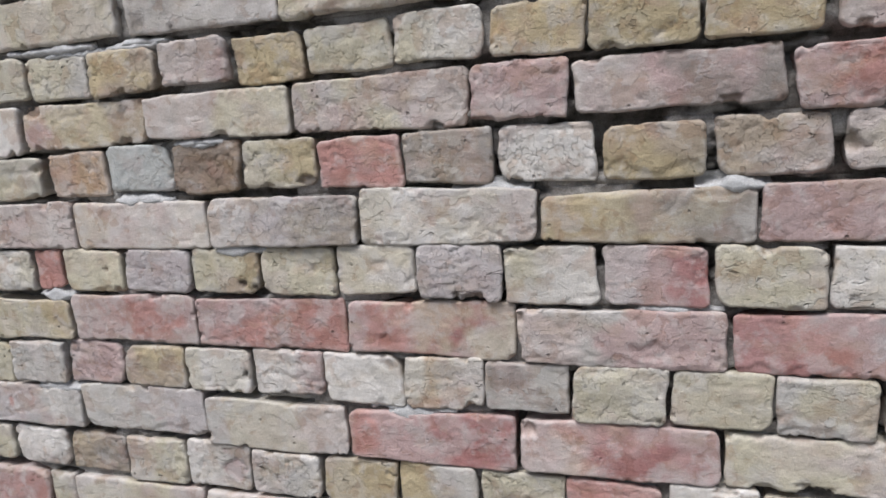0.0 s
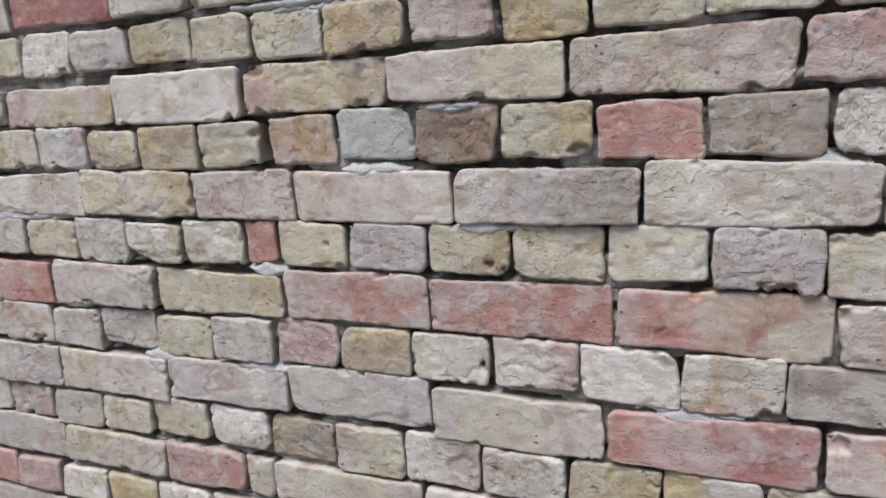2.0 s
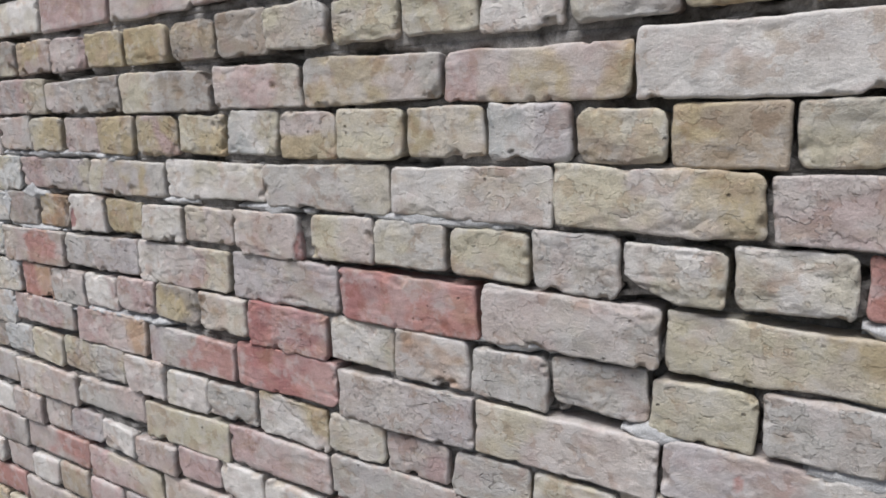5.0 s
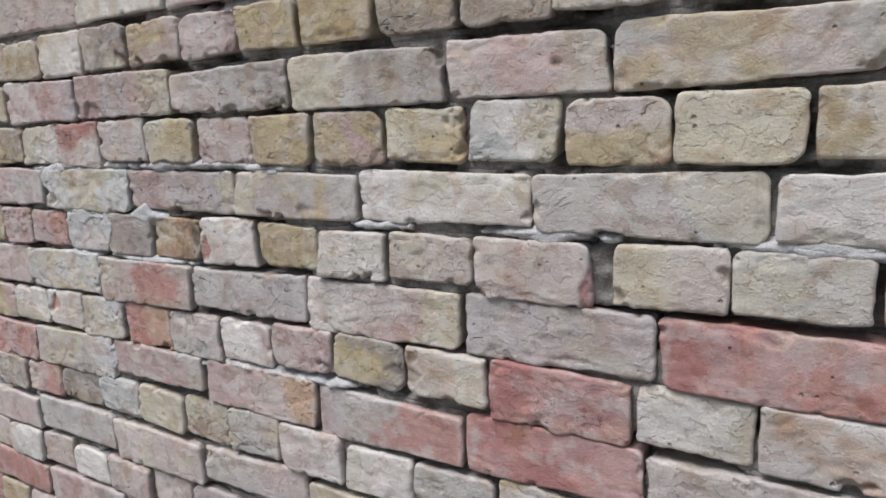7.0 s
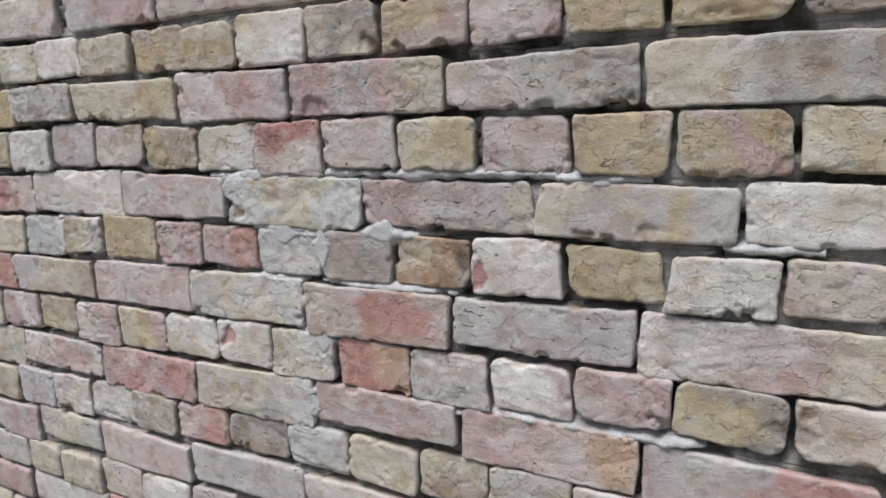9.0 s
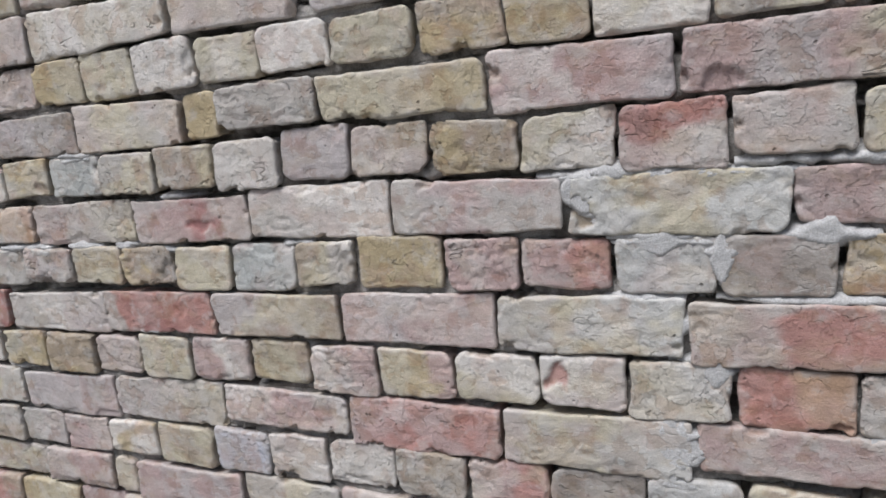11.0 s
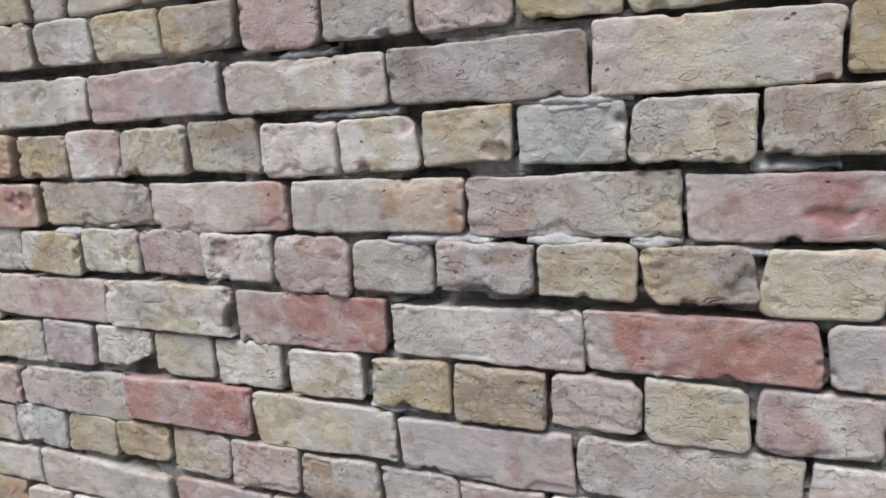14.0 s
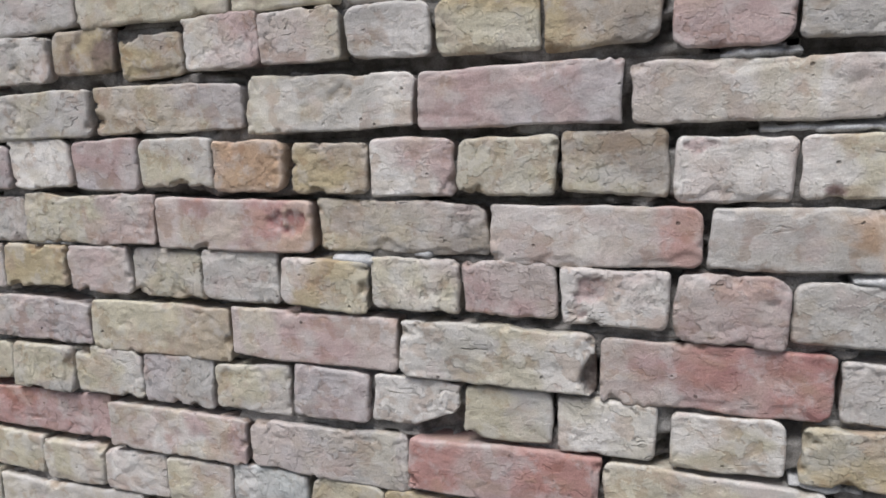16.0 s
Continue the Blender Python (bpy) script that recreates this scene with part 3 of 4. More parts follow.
lay(-3, "l Y o", [
    (3837, 235, -2, 71), (4079, 229, -1, 68), (4314, 232, 0, 67),
])
lay(-2, "p y pg r gw bdYd Yg wpP py gw yY Ybk P gy p Yy y w y w y Yb", [
    (-1278, 115, 6, 67), (-1159, 113, 4, 70), (-1040, 114, 4, 71), (-920, 112, 3, 70), (-805, 119, 4, 69), (-683, 112, 14, 62), (-568, 108, 2, 62), (-456, 116, 9, 69),
    (-338, 113, 10, 64), (-222, 110, 9, 64), (-109, 123, 9, 63), (17, 123, 7, 62), (150, 112, 0, 69), (266, 116, 3, 62), (384, 116, 1, 69), (503, 108, 1, 69),
    (614, 108, -1, 75), (728, 115, 2, 72), (846, 110, 3, 65), (958, 112, 5, 65), (1076, 119, 3, 62), (1197, 115, -1, 69),
])
lay(-2, "Yy yw yk Yp pP> Y Y bk k yg y y w gp Yy y yg Yb pP> Y y yw", [
    (1315, 98, -4, 65), (1416, 122, -3, 72), (1542, 114, -2, 69), (1658, 121, 1, 62), (1783, 109, -1, 62), (1894, 109, 0, 62), (2006, 117, 0, 63), (2127, 108, -1, 62),
    (2242, 108, -2, 69), (2352, 115, 1, 62), (2471, 112, 1, 63), (2586, 115, 3, 63), (2704, 109, -1, 70), (2816, 117, 1, 62), (2936, 114, 5, 62), (3053, 103, -1, 65),
    (3160, 113, -4, 64), (3276, 118, -4, 64), (3402, 111, 0, 64), (3518, 108, -5, 65), (3629, 120, 0, 62), (3752, 119, 3, 63),
])
lay(-2, "Yb Y Y p yp p yp", [
    (3875, 116, 0, 62), (3994, 121, -2, 69), (4118, 120, -2, 69), (4248, 88, -2, 69), (4339, 116, -2, 68), (4460, 111, -3, 71), (4577, 113, -3, 71),
])
lay(-1, "l gyg Yyl ygw Pl pwp klk pygp Y gk yY Pl PlPy pgk ygk pPy gYpg PpY gw Pyyb ppy pyp", [
    (-1104, 233, 1, 71), (-868, 244, 2, 69), (-621, 250, 6, 65), (-368, 234, 4, 69), (-131, 234, 3, 69), (108, 237, 2, 63), (348, 228, -2, 68), (579, 225, -3, 72),
    (807, 62, 1, 68), (874, 169, 10, 63), (1046, 239, 6, 63), (1288, 213, -1, 71), (1505, 241, 0, 69), (1749, 230, -1, 63), (1982, 237, -5, 67), (2222, 188, -4, 67),
    (2414, 235, -2, 64), (2652, 235, -4, 62), (2891, 240, -8, 76), (3137, 225, 0, 67), (3366, 232, 3, 64), (3601, 244, -1, 71),
])
lay(-1, "P pPk Prr y", [
    (3848, 121, 1, 70), (3974, 228, 3, 64), (4210, 121, -7, 69), (4334, 233, -3, 68),
])
lay(0, "y pg y l w Pl yg o Yb wP y yb w wyw yY Gw gy by w l pb Yb", [
    (-1266, 111, 6, 67), (-1144, 109, 7, 66), (-1028, 113, 5, 68), (-908, 113, 6, 67), (-792, 122, 8, 73), (-667, 115, 4, 74), (-549, 122, 9, 67), (-424, 111, 5, 67),
    (-309, 108, 2, 65), (-198, 111, -1, 70), (-84, 116, 2, 67), (35, 116, 3, 71), (154, 115, -5, 69), (272, 107, 2, 64), (382, 112, 7, 65), (497, 117, 3, 65),
    (617, 120, 2, 67), (740, 113, 5, 67), (856, 112, -1, 74), (971, 111, 7, 73), (1085, 113, 10, 66), (1202, 117, 4, 67),
])
lay(0, "yw rw^ pg yY p Y YPY yY Gwy pY^ y Y Gl by Yb y o G B yY r k", [
    (1322, 113, 2, 69), (1438, 116, -4, 76), (1557, 115, 5, 68), (1675, 111, 4, 66), (1790, 111, 1, 68), (1904, 109, -1, 70), (2016, 113, 1, 68), (2132, 111, 1, 68),
    (2246, 112, 2, 70), (2362, 110, 0, 67), (2474, 117, 0, 69), (2594, 115, 3, 67), (2712, 110, 1, 69), (2826, 102, 1, 62), (2930, 115, -1, 67), (3048, 111, 0, 66),
    (3172, 108, 2, 69), (3283, 115, 7, 70), (3400, 112, 1, 74), (3516, 115, 5, 67), (3634, 121, 1, 68), (3758, 118, 3, 69),
])
lay(0, "w Yb bp p o p l", [
    (3882, 117, 0, 71), (4008, 115, -1, 65), (4130, 120, -1, 69), (4262, 102, 2, 64), (4367, 115, -1, 68), (4488, 108, 0, 66), (4604, 115, -1, 68),
])
lay(1, "Y g yp pPr ygk wpgr ggo Ppy pPRp gpw gPg cyyc Pply ylYg wy ggy wpw yypY p p plk wp", [
    (-1138, 232, 3, 68), (-902, 123, 2, 69), (-777, 247, 2, 73), (-527, 248, 0, 71), (-276, 227, 5, 66), (-47, 234, -2, 70), (190, 240, 1, 67), (433, 235, 0, 70),
    (671, 230, -1, 69), (904, 230, 2, 76), (1136, 233, 4, 70), (1376, 238, -1, 72), (1617, 240, 4, 63), (1860, 222, 4, 63), (2085, 239, 6, 62), (2327, 236, 1, 67),
    (2566, 232, 3, 68), (2800, 228, 1, 74), (3032, 176, -1, 73), (3211, 239, -3, 71), (3453, 233, -1, 72), (3690, 238, 1, 73),
])
lay(1, "Ybk P y", [
    (3932, 244, -1, 65), (4178, 181, -2, 70), (4363, 233, -1, 69),
])
lay(2, "b yp p Y pg gy g wYy yp Pp wp pP g lk yY Ybk y G byw Y PpP pPr", [
    (-1187, 110, 5, 66), (-1071, 113, 3, 71), (-949, 108, 4, 68), (-835, 130, 8, 67), (-702, 115, 4, 72), (-585, 122, 2, 72), (-460, 124, 6, 70), (-333, 126, 3, 68),
    (-204, 119, 8, 68), (-82, 115, 10, 67), (36, 118, 6, 68), (158, 114, -5, 76), (274, 112, 0, 69), (390, 122, 6, 63), (514, 111, 5, 66), (628, 113, 7, 62),
    (743, 111, -1, 70), (856, 115, -1, 73), (974, 94, 7, 66), (1076, 128, 5, 74), (1207, 103, 4, 71), (1313, 109, 9, 63),
])
lay(2, "c k YoB wp Y w p pPp yp yg y g wy[ w r y l yY y yw l yw", [
    (1426, 114, 3, 69), (1542, 116, 4, 68), (1662, 109, 5, 67), (1774, 118, 3, 71), (1896, 112, 8, 62), (2010, 113, 1, 68), (2126, 120, 7, 62), (2249, 143, -4, 75),
    (2414, 115, 4, 68), (2531, 119, 6, 67), (2654, 113, 3, 67), (2770, 110, -1, 75), (2883, 112, 1, 66), (2998, 114, 5, 69), (3116, 55, 9, 65), (3174, 113, 5, 68),
    (3290, 119, 5, 67), (3412, 113, 7, 64), (3528, 116, 5, 70), (3647, 116, 7, 71), (3766, 114, 2, 76), (3883, 117, -2, 76),
])
lay(2, "llPR y w l l p", [
    (4004, 121, -3, 76), (4130, 119, -1, 74), (4252, 90, -2, 72), (4347, 110, 0, 70), (4465, 109, 0, 68), (4581, 112, 0, 68),
])
lay(3, "w pgl yb pPp wgyw pPrR gwl grRr lyb PlPP gyc pr~ gl wpPy lgl RrPr pg yyY PrP Prr PrrRp pgPP", [
    (-1190, 235, -2, 68), (-952, 283, -1, 69), (-667, 245, -5, 75), (-419, 250, 2, 72), (-166, 242, -1, 76), (80, 238, -7, 76), (321, 243, -7, 71), (567, 234, 0, 71),
    (804, 231, 3, 67), (1038, 233, 0, 76), (1274, 229, 1, 75), (1506, 236, -4, 76), (1745, 232, 5, 67), (1980, 246, -1, 76), (2230, 231, -2, 76), (2463, 234, -4, 75),
    (2700, 229, -1, 76), (2932, 241, 1, 68), (3176, 232, 2, 76), (3411, 243, 0, 75), (3657, 236, 0, 76), (3896, 250, -5, 75),
])
lay(3, "RrPl y", [
    (4152, 193, -7, 76), (4349, 233, -3, 69),
])
lay(4, "y y y yg yw lg yg l w] yg w yw yY Yb pb y Pwp Yyb wpP yYP yw wp", [
    (-1193, 112, -4, 70), (-1076, 112, -3, 70), (-955, 110, -1, 66), (-841, 126, -8, 76), (-712, 128, -4, 76), (-582, 125, -4, 75), (-454, 121, -2, 71), (-330, 119, 3, 71),
    (-208, 120, 9, 66), (-84, 112, 5, 69), (32, 115, -1, 72), (158, 116, -1, 69), (290, 111, -1, 68), (403, 116, -8, 74), (522, 106, -3, 68), (630, 109, -6, 76),
    (742, 118, -1, 73), (863, 109, 3, 70), (975, 113, -6, 76), (1091, 113, -1, 72), (1207, 117, 2, 70), (1327, 106, 3, 71),
])
lay(4, "yc rro gp wP pP Yk boy RrR wy gow g g y g P bY w wwP w wow kg y", [
    (1436, 117, -2, 76), (1556, 121, -3, 76), (1680, 114, -2, 72), (1797, 105, 3, 68), (1906, 114, 9, 66), (2022, 116, 7, 69), (2141, 120, 7, 65), (2264, 172, -3, 75),
    (2440, 117, 1, 71), (2560, 121, -1, 73), (2684, 110, -5, 71), (2798, 117, 6, 65), (2918, 113, -3, 69), (3034, 115, 3, 70), (3152, 109, 7, 72), (3264, 113, 5, 67),
    (3380, 112, 4, 71), (3496, 115, 5, 70), (3614, 119, 0, 74), (3735, 112, 1, 75), (3850, 110, 3, 70), (3963, 115, -2, 75),
])
lay(4, "y gy p p o", [
    (4082, 114, -1, 73), (4199, 107, -7, 76), (4310, 114, -2, 71), (4430, 110, -1, 68), (4545, 113, -1, 67),
])
lay(5, "y rP pwP pg rpPr yyg l lpy pPPl PrPr pygG PpPg Ppo lgr rRr gl ypp lg gl gp rPR PrRP", [
    (-1186, 233, -6, 69), (-950, 290, -5, 69), (-657, 251, -10, 73), (-402, 241, -9, 76), (-159, 243, -3, 76), (87, 232, -6, 75), (322, 230, -13, 76), (554, 238, -8, 76),
    (795, 232, 6, 62), (1030, 237, -7, 76), (1270, 238, -4, 76), (1512, 236, 12, 62), (1752, 232, 0, 76), (1987, 238, -4, 72), (2228, 220, -1, 76), (2452, 235, -9, 76),
    (2690, 241, -7, 75), (2934, 234, 2, 70), (3170, 234, 5, 76), (3408, 236, -6, 76), (3646, 241, -6, 76), (3891, 248, -3, 76),
])
lay(5, "yp r", [
    (4142, 211, 0, 69), (4356, 235, 1, 67),
])
lay(6, "w w y y w yp cG Yy Y yp p bg gl Pp wYw yb v pw w gb pPr bk", [
    (-1172, 111, -8, 68), (-1055, 112, -8, 68), (-938, 129, -8, 69), (-807, 124, -13, 70), (-680, 120, -11, 69), (-557, 116, -10, 72), (-438, 122, -8, 76), (-313, 112, -5, 72),
    (-198, 113, 5, 62), (-82, 114, -7, 76), (35, 122, -9, 76), (160, 126, -8, 72), (289, 110, -6, 68), (402, 113, -10, 68), (518, 113, -2, 62), (634, 123, -11, 74),
    (760, 110, -8, 76), (873, 107, -5, 76), (983, 114, -2, 75), (1100, 110, 0, 70), (1214, 113, 5, 66), (1330, 120, 6, 65),
])
lay(6, "c y yb gy pw w g wY y pP gy y y wk bk y wwk pgw Y Yg y r", [
    (1454, 111, 5, 70), (1567, 114, 2, 72), (1684, 103, 4, 71), (1790, 111, 2, 75), (1904, 120, -1, 74), (2027, 115, -6, 70), (2145, 120, -1, 64), (2268, 156, -7, 76),
    (2427, 107, 1, 66), (2536, 111, -2, 65), (2651, 119, -6, 68), (2772, 112, -2, 63), (2888, 117, 6, 66), (3008, 115, 5, 66), (3126, 114, 1, 67), (3243, 114, -4, 75),
    (3360, 115, -2, 76), (3478, 115, -1, 69), (3596, 117, -1, 69), (3716, 115, -5, 74), (3835, 114, -7, 74), (3952, 120, -3, 72),
])
lay(6, "w Y pg P p r", [
    (4075, 107, 4, 70), (4185, 111, 0, 67), (4302, 112, -1, 71), (4420, 113, 2, 66), (4540, 115, 1, 69), (4660, 109, 2, 68),
])
lay(7, "y yg yw pg Pl pyg pPp p PlP yg p g p gp y Pp gp yp Pr yp pyp pg", [
    (-1151, 233, -12, 69), (-915, 302, -12, 69), (-608, 204, -12, 69), (-400, 304, -11, 69), (-90, 186, -19, 76), (98, 232, -5, 63), (334, 173, -7, 69), (509, 53, -8, 70),
    (566, 240, -15, 76), (808, 186, 2, 64), (997, 236, -7, 71), (1237, 241, 4, 71), (1481, 236, -6, 75), (1721, 228, 6, 65), (1952, 236, -11, 73), (2191, 232, -3, 69),
    (2426, 239, -2, 76), (2668, 236, 0, 69), (2907, 162, 0, 69), (3072, 53, -1, 70), (3128, 255, 0, 69), (3387, 232, 0, 69),
])
lay(7, "b yp w w", [
    (3625, 232, -1, 67), (3863, 232, -3, 67), (4102, 231, -4, 69), (4341, 231, -5, 71),
])
lay(8, "w w p p w o p w gy Yk yg rb Yy P by g y y p w p w", [
    (-1162, 111, -9, 70), (-1045, 112, -8, 68), (-927, 114, -9, 69), (-807, 113, -7, 66), (-687, 114, -9, 71), (-568, 111, -9, 70), (-450, 111, -8, 68), (-336, 140, -2, 62),
    (-192, 107, -15, 76), (-83, 105, -6, 62), (26, 119, -7, 69), (148, 90, -7, 69), (241, 162, -6, 68), (406, 115, -7, 70), (524, 113, -5, 69), (640, 118, -5, 69),
    (763, 99, -4, 69), (866, 117, -12, 73), (985, 112, -3, 69), (1101, 120, -3, 69), (1224, 105, 2, 68), (1332, 111, -4, 65),
])
lay(8, "p p l w p P w w r P w Y w p y l Y y y p py P", [
    (1446, 125, -4, 69), (1574, 100, -2, 67), (1678, 117, 0, 65), (1798, 108, 1, 62), (1909, 128, -6, 62), (2040, 118, 5, 62), (2161, 107, -2, 68), (2272, 133, -5, 69),
    (2407, 114, -3, 69), (2524, 113, -3, 67), (2646, 110, -3, 68), (2761, 113, -2, 66), (2877, 116, -2, 67), (2998, 115, -4, 70), (3119, 111, -4, 69), (3233, 113, -4, 70),
    (3355, 113, -2, 66), (3473, 113, -4, 69), (3590, 112, -5, 71), (3708, 114, -4, 69), (3830, 111, -5, 71), (3944, 114, -4, 70),
])
lay(8, "y y y py w p", [
    (4066, 110, -5, 71), (4183, 111, -4, 68), (4305, 111, -4, 68), (4423, 107, -3, 67), (4538, 112, -3, 67), (4658, 112, -5, 71),
])
lay(9, "y r l pg g y Y P w r Pk pr Py p g p y r p y y g", [
    (-1155, 233, -1, 67), (-915, 234, -1, 68), (-676, 233, 0, 66), (-438, 231, -2, 71), (-198, 232, 0, 66), (41, 231, 0, 67), (276, 235, -2, 70), (516, 232, -1, 68),
    (756, 232, -1, 67), (994, 232, -2, 70), (1230, 249, -8, 74), (1482, 247, -1, 69), (1732, 245, -6, 67), (1980, 236, -1, 69), (2219, 181, -1, 69), (2404, 231, -2, 70),
    (2641, 233, -2, 70), (2880, 231, -1, 67), (3118, 233, -1, 68), (3357, 234, -1, 67), (3594, 233, 0, 66), (3835, 232, -1, 68),
])
lay(9, "b p", [
    (4075, 230, -1, 67), (4312, 233, -1, 68),
])
lay(10, "y p y o p y p yp p w P y P y w y py y r Y pg w", [
    (-1219, 113, -2, 70), (-1100, 113, -2, 69), (-984, 115, -2, 70), (-865, 114, -1, 67), (-748, 113, -2, 70), (-632, 114, -1, 69), (-509, 112, -2, 69), (-393, 111, -1, 69),
    (-276, 111, -1, 68), (-158, 113, -1, 69), (-40, 109, -1, 68), (78, 109, -2, 71), (194, 112, 0, 67), (312, 112, 0, 67), (430, 110, -2, 71), (546, 114, -1, 69),
    (666, 110, 0, 66), (781, 112, -2, 70), (901, 112, -1, 68), (1016, 114, -2, 69), (1139, 109, -2, 71), (1253, 111, -2, 70),
])
lay(10, "p w b P l o y r py r w g y y pg py y y Y w py r", [
    (1372, 111, -2, 70), (1489, 112, 0, 66), (1604, 112, -2, 71), (1723, 116, -1, 67), (1844, 110, -2, 69), (1961, 108, -2, 70), (2076, 112, -1, 69), (2195, 115, -1, 69),
    (2315, 109, -1, 68), (2433, 107, -2, 69), (2546, 116, -2, 70), (2665, 112, -1, 67), (2783, 111, -2, 71), (2899, 111, -1, 67), (3016, 113, -2, 69), (3136, 110, -1, 68),
    (3253, 112, -1, 68), (3368, 112, 0, 67), (3490, 112, -1, 69), (3607, 112, -1, 69), (3724, 111, -1, 68), (3843, 110, -2, 70),
])
lay(10, "yp y y p y w y", [
    (3960, 110, -2, 69), (4077, 112, -2, 69), (4195, 111, -2, 69), (4311, 112, -1, 68), (4429, 109, -2, 71), (4546, 115, 0, 67), (4664, 114, -2, 69),
])
lay(11, "y y y y p yp y py g y r p w r p y yp py o b r w", [
    (-1187, 236, -1, 68), (-947, 232, -1, 68), (-712, 235, -2, 71), (-474, 236, -2, 70), (-231, 233, -1, 68), (8, 231, -1, 67), (244, 232, 0, 66), (484, 234, -2, 70),
    (722, 234, -2, 71), (962, 233, -1, 67), (1199, 234, 0, 67), (1440, 231, -1, 68), (1679, 233, -2, 70), (1918, 232, -1, 69), (2157, 232, -2, 71), (2397, 231, -1, 68),
    (2636, 230, -2, 70), (2872, 233, -1, 68), (3110, 235, -2, 71), (3350, 233, 0, 66), (3590, 229, -1, 68), (3831, 230, 0, 67),
])
lay(11, "y g y", [
    (4068, 233, -1, 68), (4306, 232, -1, 68), (4545, 233, 0, 66),
])
lay(12, "r y Y o g p pg w Y g P p l r Y w o p y py p Y", [
    (-1277, 110, 0, 66), (-1157, 112, 0, 67), (-1039, 111, -1, 68), (-920, 113, -2, 71), (-801, 112, -1, 68), (-681, 113, -1, 68), (-563, 113, -2, 71), (-445, 113, -2, 69),
    (-327, 117, -1, 69), (-207, 111, -1, 69), (-89, 113, -1, 68), (28, 115, 0, 66), (147, 115, -2, 69), (269, 112, 0, 66), (388, 109, -1, 69), (503, 116, -2, 71),
    (623, 113, -1, 69), (747, 107, -1, 68), (860, 114, -2, 69), (980, 111, -1, 68), (1099, 115, -2, 70), (1218, 113, 0, 66),
])
lay(12, "y w y r Y p w o Y Y y y pg g l yp g p o yp w yp", [
    (1338, 114, 0, 66), (1458, 113, -1, 68), (1575, 114, -2, 70), (1693, 116, -2, 69), (1814, 114, -2, 70), (1932, 111, -2, 70), (2048, 113, -2, 71), (2169, 113, 0, 66),
    (2285, 116, 0, 66), (2405, 115, -1, 69), (2525, 113, -2, 71), (2644, 111, -1, 69), (2765, 112, -2, 69), (2882, 112, -2, 69), (3002, 113, -1, 67), (3119, 116, -1, 68),
    (3238, 113, -1, 67), (3356, 116, -1, 68), (3476, 114, -1, 68), (3593, 114, 0, 67), (3714, 114, -2, 71), (3833, 112, -1, 67),
])
lay(12, "P w w y w Y p", [
    (3948, 116, -1, 67), (4069, 112, -2, 70), (4189, 114, -1, 67), (4309, 110, -1, 68), (4427, 112, -2, 70), (4548, 112, -1, 67), (4665, 114, -1, 69),
])

smears([
    (4094, 1271, 73, 14), (3335, 1423, 90, 16), (3497, 1346, 60, 12), (4150, 1416, 58, 14), (3373, 1646, 56, 10), (3744, 1116, 50, 19), (3894, 1418, 18, 14), (3453, 1498, 42, 8),
    (3210, 1649, 136, 14), (3343, 1421, 86, 15), (3131, 1120, 76, 14), (3448, 1501, 56, 7), (3150, 1277, 46, 13), (3493, 1345, 62, 12), (2629, 1349, 209, 10), (2934, 1120, 21, 18),
    (2340, 1352, 140, 11), (2599, 1353, 123, 18), (2746, 1201, 98, 16), (2697, 1353, 137, 10),
])
smears([
    (2113, 1353, 71, 10), (2346, 1351, 55, 20), (1936, 1419, 33, 8), (2002, 1124, 82, 15), (1496, 1109, 60, 39), (1395, 1418, 101, 18), (1513, 1418, 206, 12), (1484, 1342, 112, 22),
    (1646, 1348, 78, 19), (1512, 1202, 34, 18), (1488, 1040, 74, 16), (1714, 1114, 74, 22), (1491, 1082, 35, 68), (1543, 1331, 20, 36), (1422, 1372, 22, 42), (1457, 1275, 71, 14),
    (1495, 1247, 22, 58), (563, 1491, 104, 8), (419, 1347, 64, 9), (642, 1349, 28, 8),
])
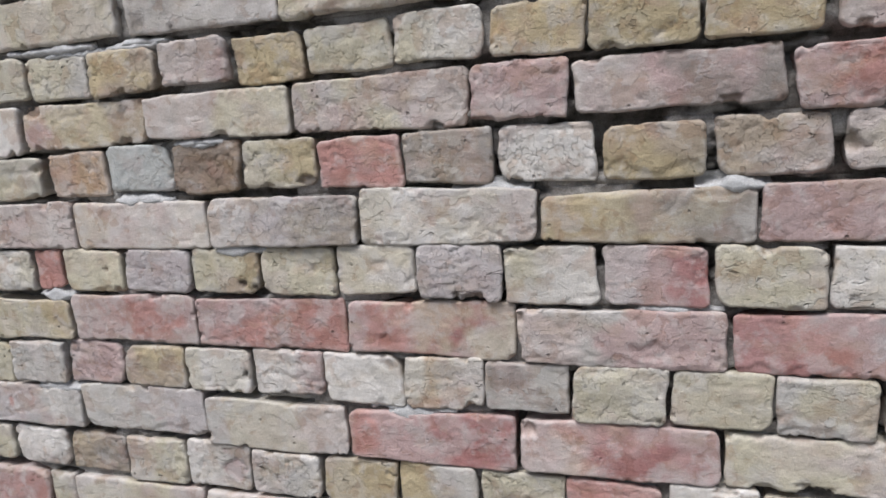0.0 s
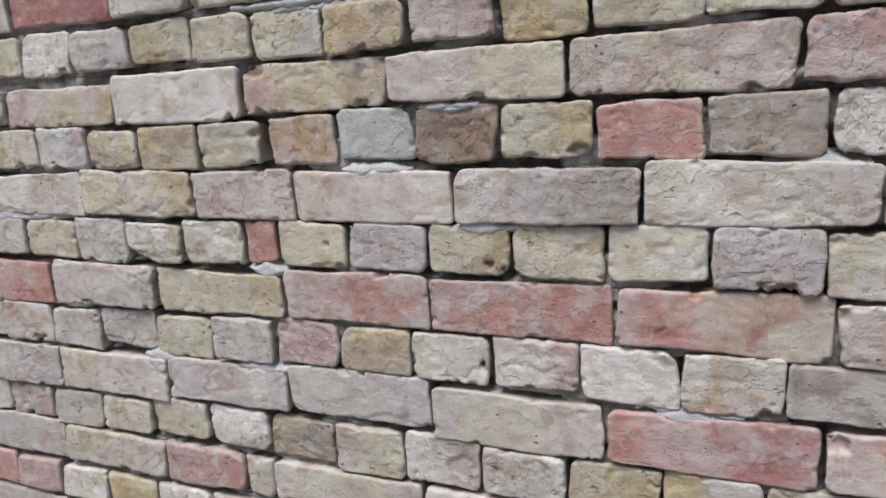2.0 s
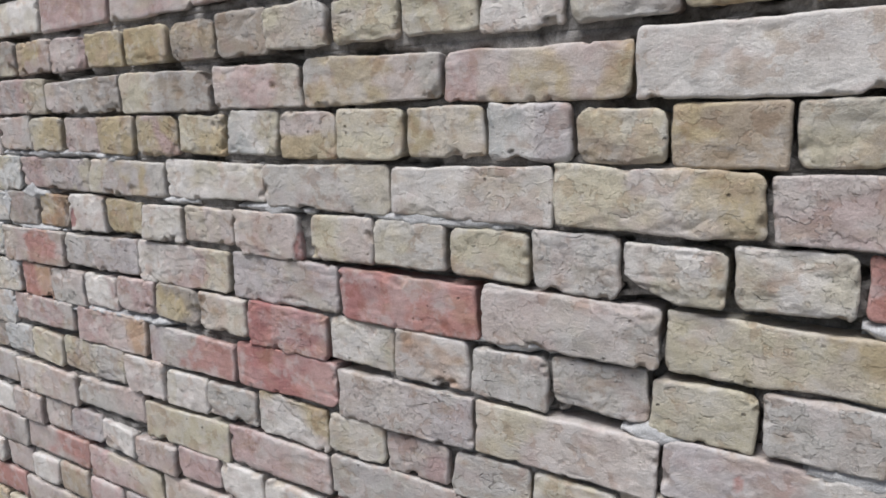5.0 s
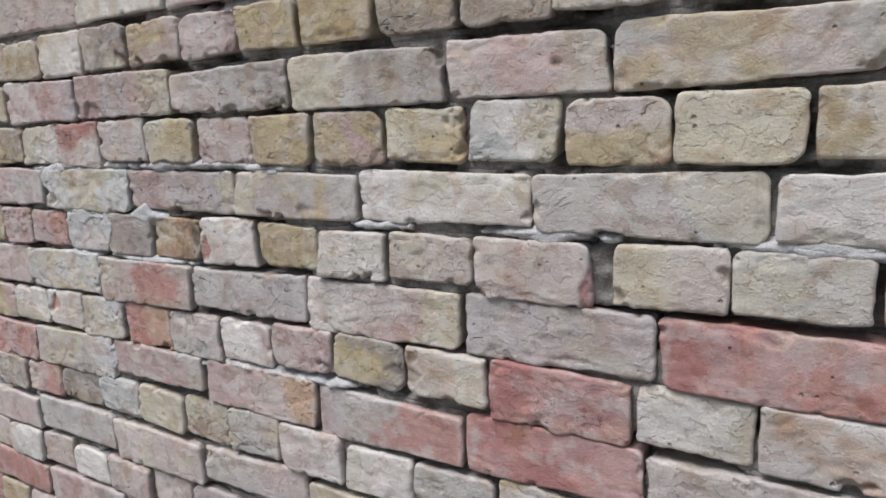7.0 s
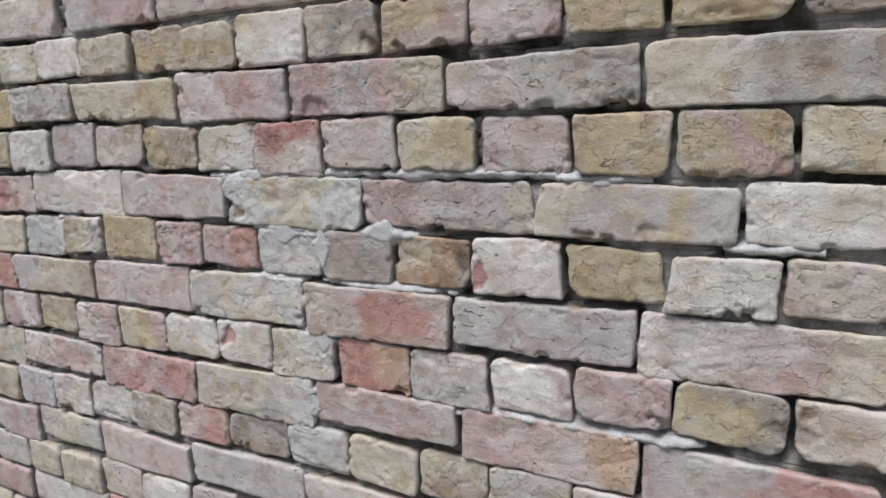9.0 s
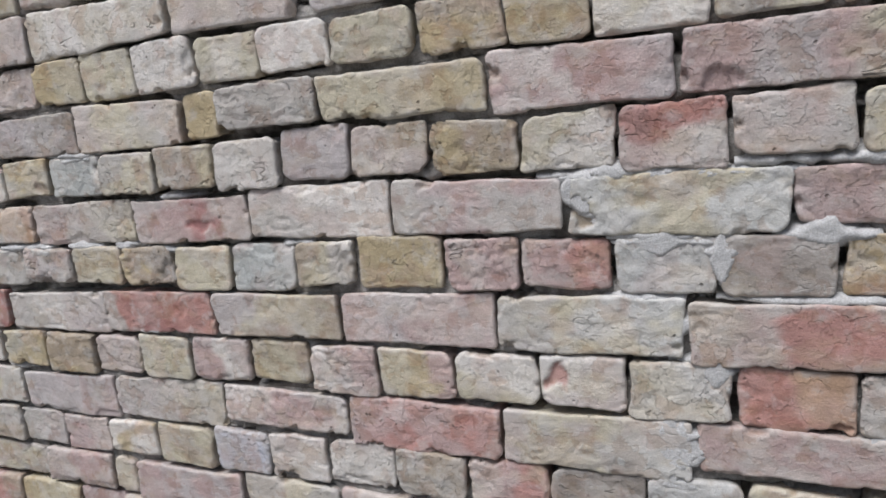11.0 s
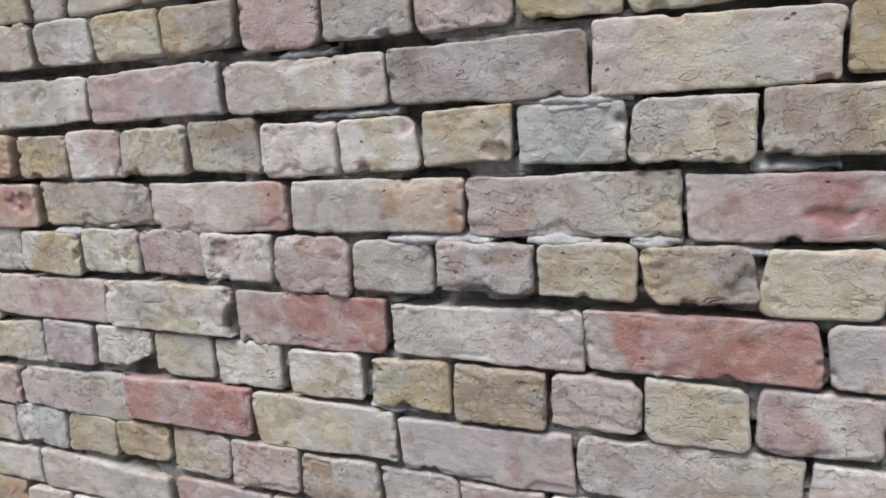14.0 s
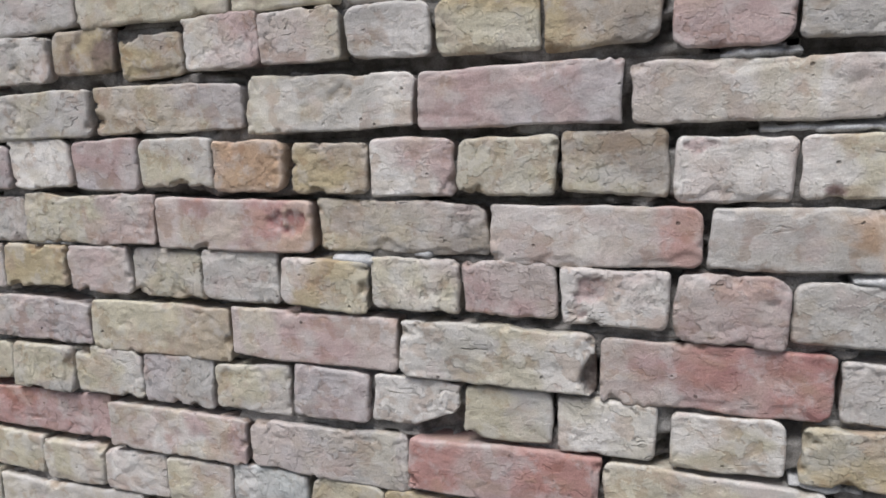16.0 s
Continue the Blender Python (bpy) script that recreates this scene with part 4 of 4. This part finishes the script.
smears([
    (723, 1339, 39, 6), (544, 1347, 59, 8), (976, 1347, 33, 5), (393, 1347, 108, 9), (540, 1347, 50, 9), (642, 1346, 29, 11), (555, 1498, 106, 8), (232, 1572, 50, 7),
    (-221, 1347, 47, 10), (235, 1572, 45, 7), (-127, 1358, 11, 7), (-736, 1354, 57, 11), (1454, 1420, 208, 12), (1392, 1401, 34, 44), (1486, 1349, 113, 12), (1544, 1318, 12, 67),
    (1536, 1189, 32, 26), (1487, 1092, 40, 52), (3298, 1640, 179, 10), (3867, 1420, 80, 13),
])
smears([
    (4073, 1270, 42, 11), (3125, 1117, 75, 12), (2920, 1119, 47, 12), (3744, 1124, 102, 8), (1938, 1424, 85, 10), (1722, 1428, 304, 10), (1451, 1424, 203, 12), (1895, 1121, 189, 10),
    (1644, 1275, 191, 10), (1426, 1377, 70, 29), (769, 1424, 54, 6), (661, 1202, 32, 6), (294, 1497, 93, 7), (316, 1121, 46, 8),
])

# ---------------------------------------------------------------- the rest of the wall, above and below
def plain_bricks(name, rows, label):
    """Courses far from the walk, joined: boxes with cut corners, each with its own tone."""
    rnd = random.Random(11)
    verts, faces, colours = [], [], []
    for k in rows:
        z = FIRST - PITCH * k
        size = 0.2385 if k % 2 else 0.1185
        x = X0 + rnd.uniform(0, 0.02) + (0.06 if k % 2 else 0)
        while x + size < X1:
            w, h, y, c = size - 0.010 + rnd.gauss(0, 0.002), 0.066 + rnd.gauss(0, 0.001), rnd.gauss(0, 0.002), 0.005
            tone = CLAY[rnd.choice("yyypppPglwrbY")] * rnd.uniform(0.85, 1.08)
            base = len(verts)
            for inset, depth in ((c, y), (0.0, y + c), (0.0, y + 0.09)):
                verts += [(x + inset, depth, z - h / 2 + inset), (x + w - inset, depth, z - h / 2 + inset), (x + w - inset, depth, z + h / 2 - inset), (x + inset, depth, z + h / 2 - inset)]
            faces.append((base, base + 1, base + 2, base + 3))
            for a in (base, base + 4):
                faces += [(a + n, a + 4 + n, a + 4 + (n + 1) % 4, a + (n + 1) % 4) for n in range(4)]
            colours += [(*tone, 0.7)] * 12
            x += size
    ob = mesh_object(name, verts, faces, BRICK, wall, colours)
    ob.data.polygons.foreach_set("use_smooth", np.zeros(len(faces), dtype=bool))
    return tagged(ob, label, kind="stuff")


plain_bricks("upper_brickwork", range(-12, -4), "mixed reclaimed bricks in upper courses")
plain_bricks("lower_brickwork", range(13, 19), "mixed reclaimed bricks in lower courses")
for k in (*range(-12, -4), *range(13, 19)):
    course(k)
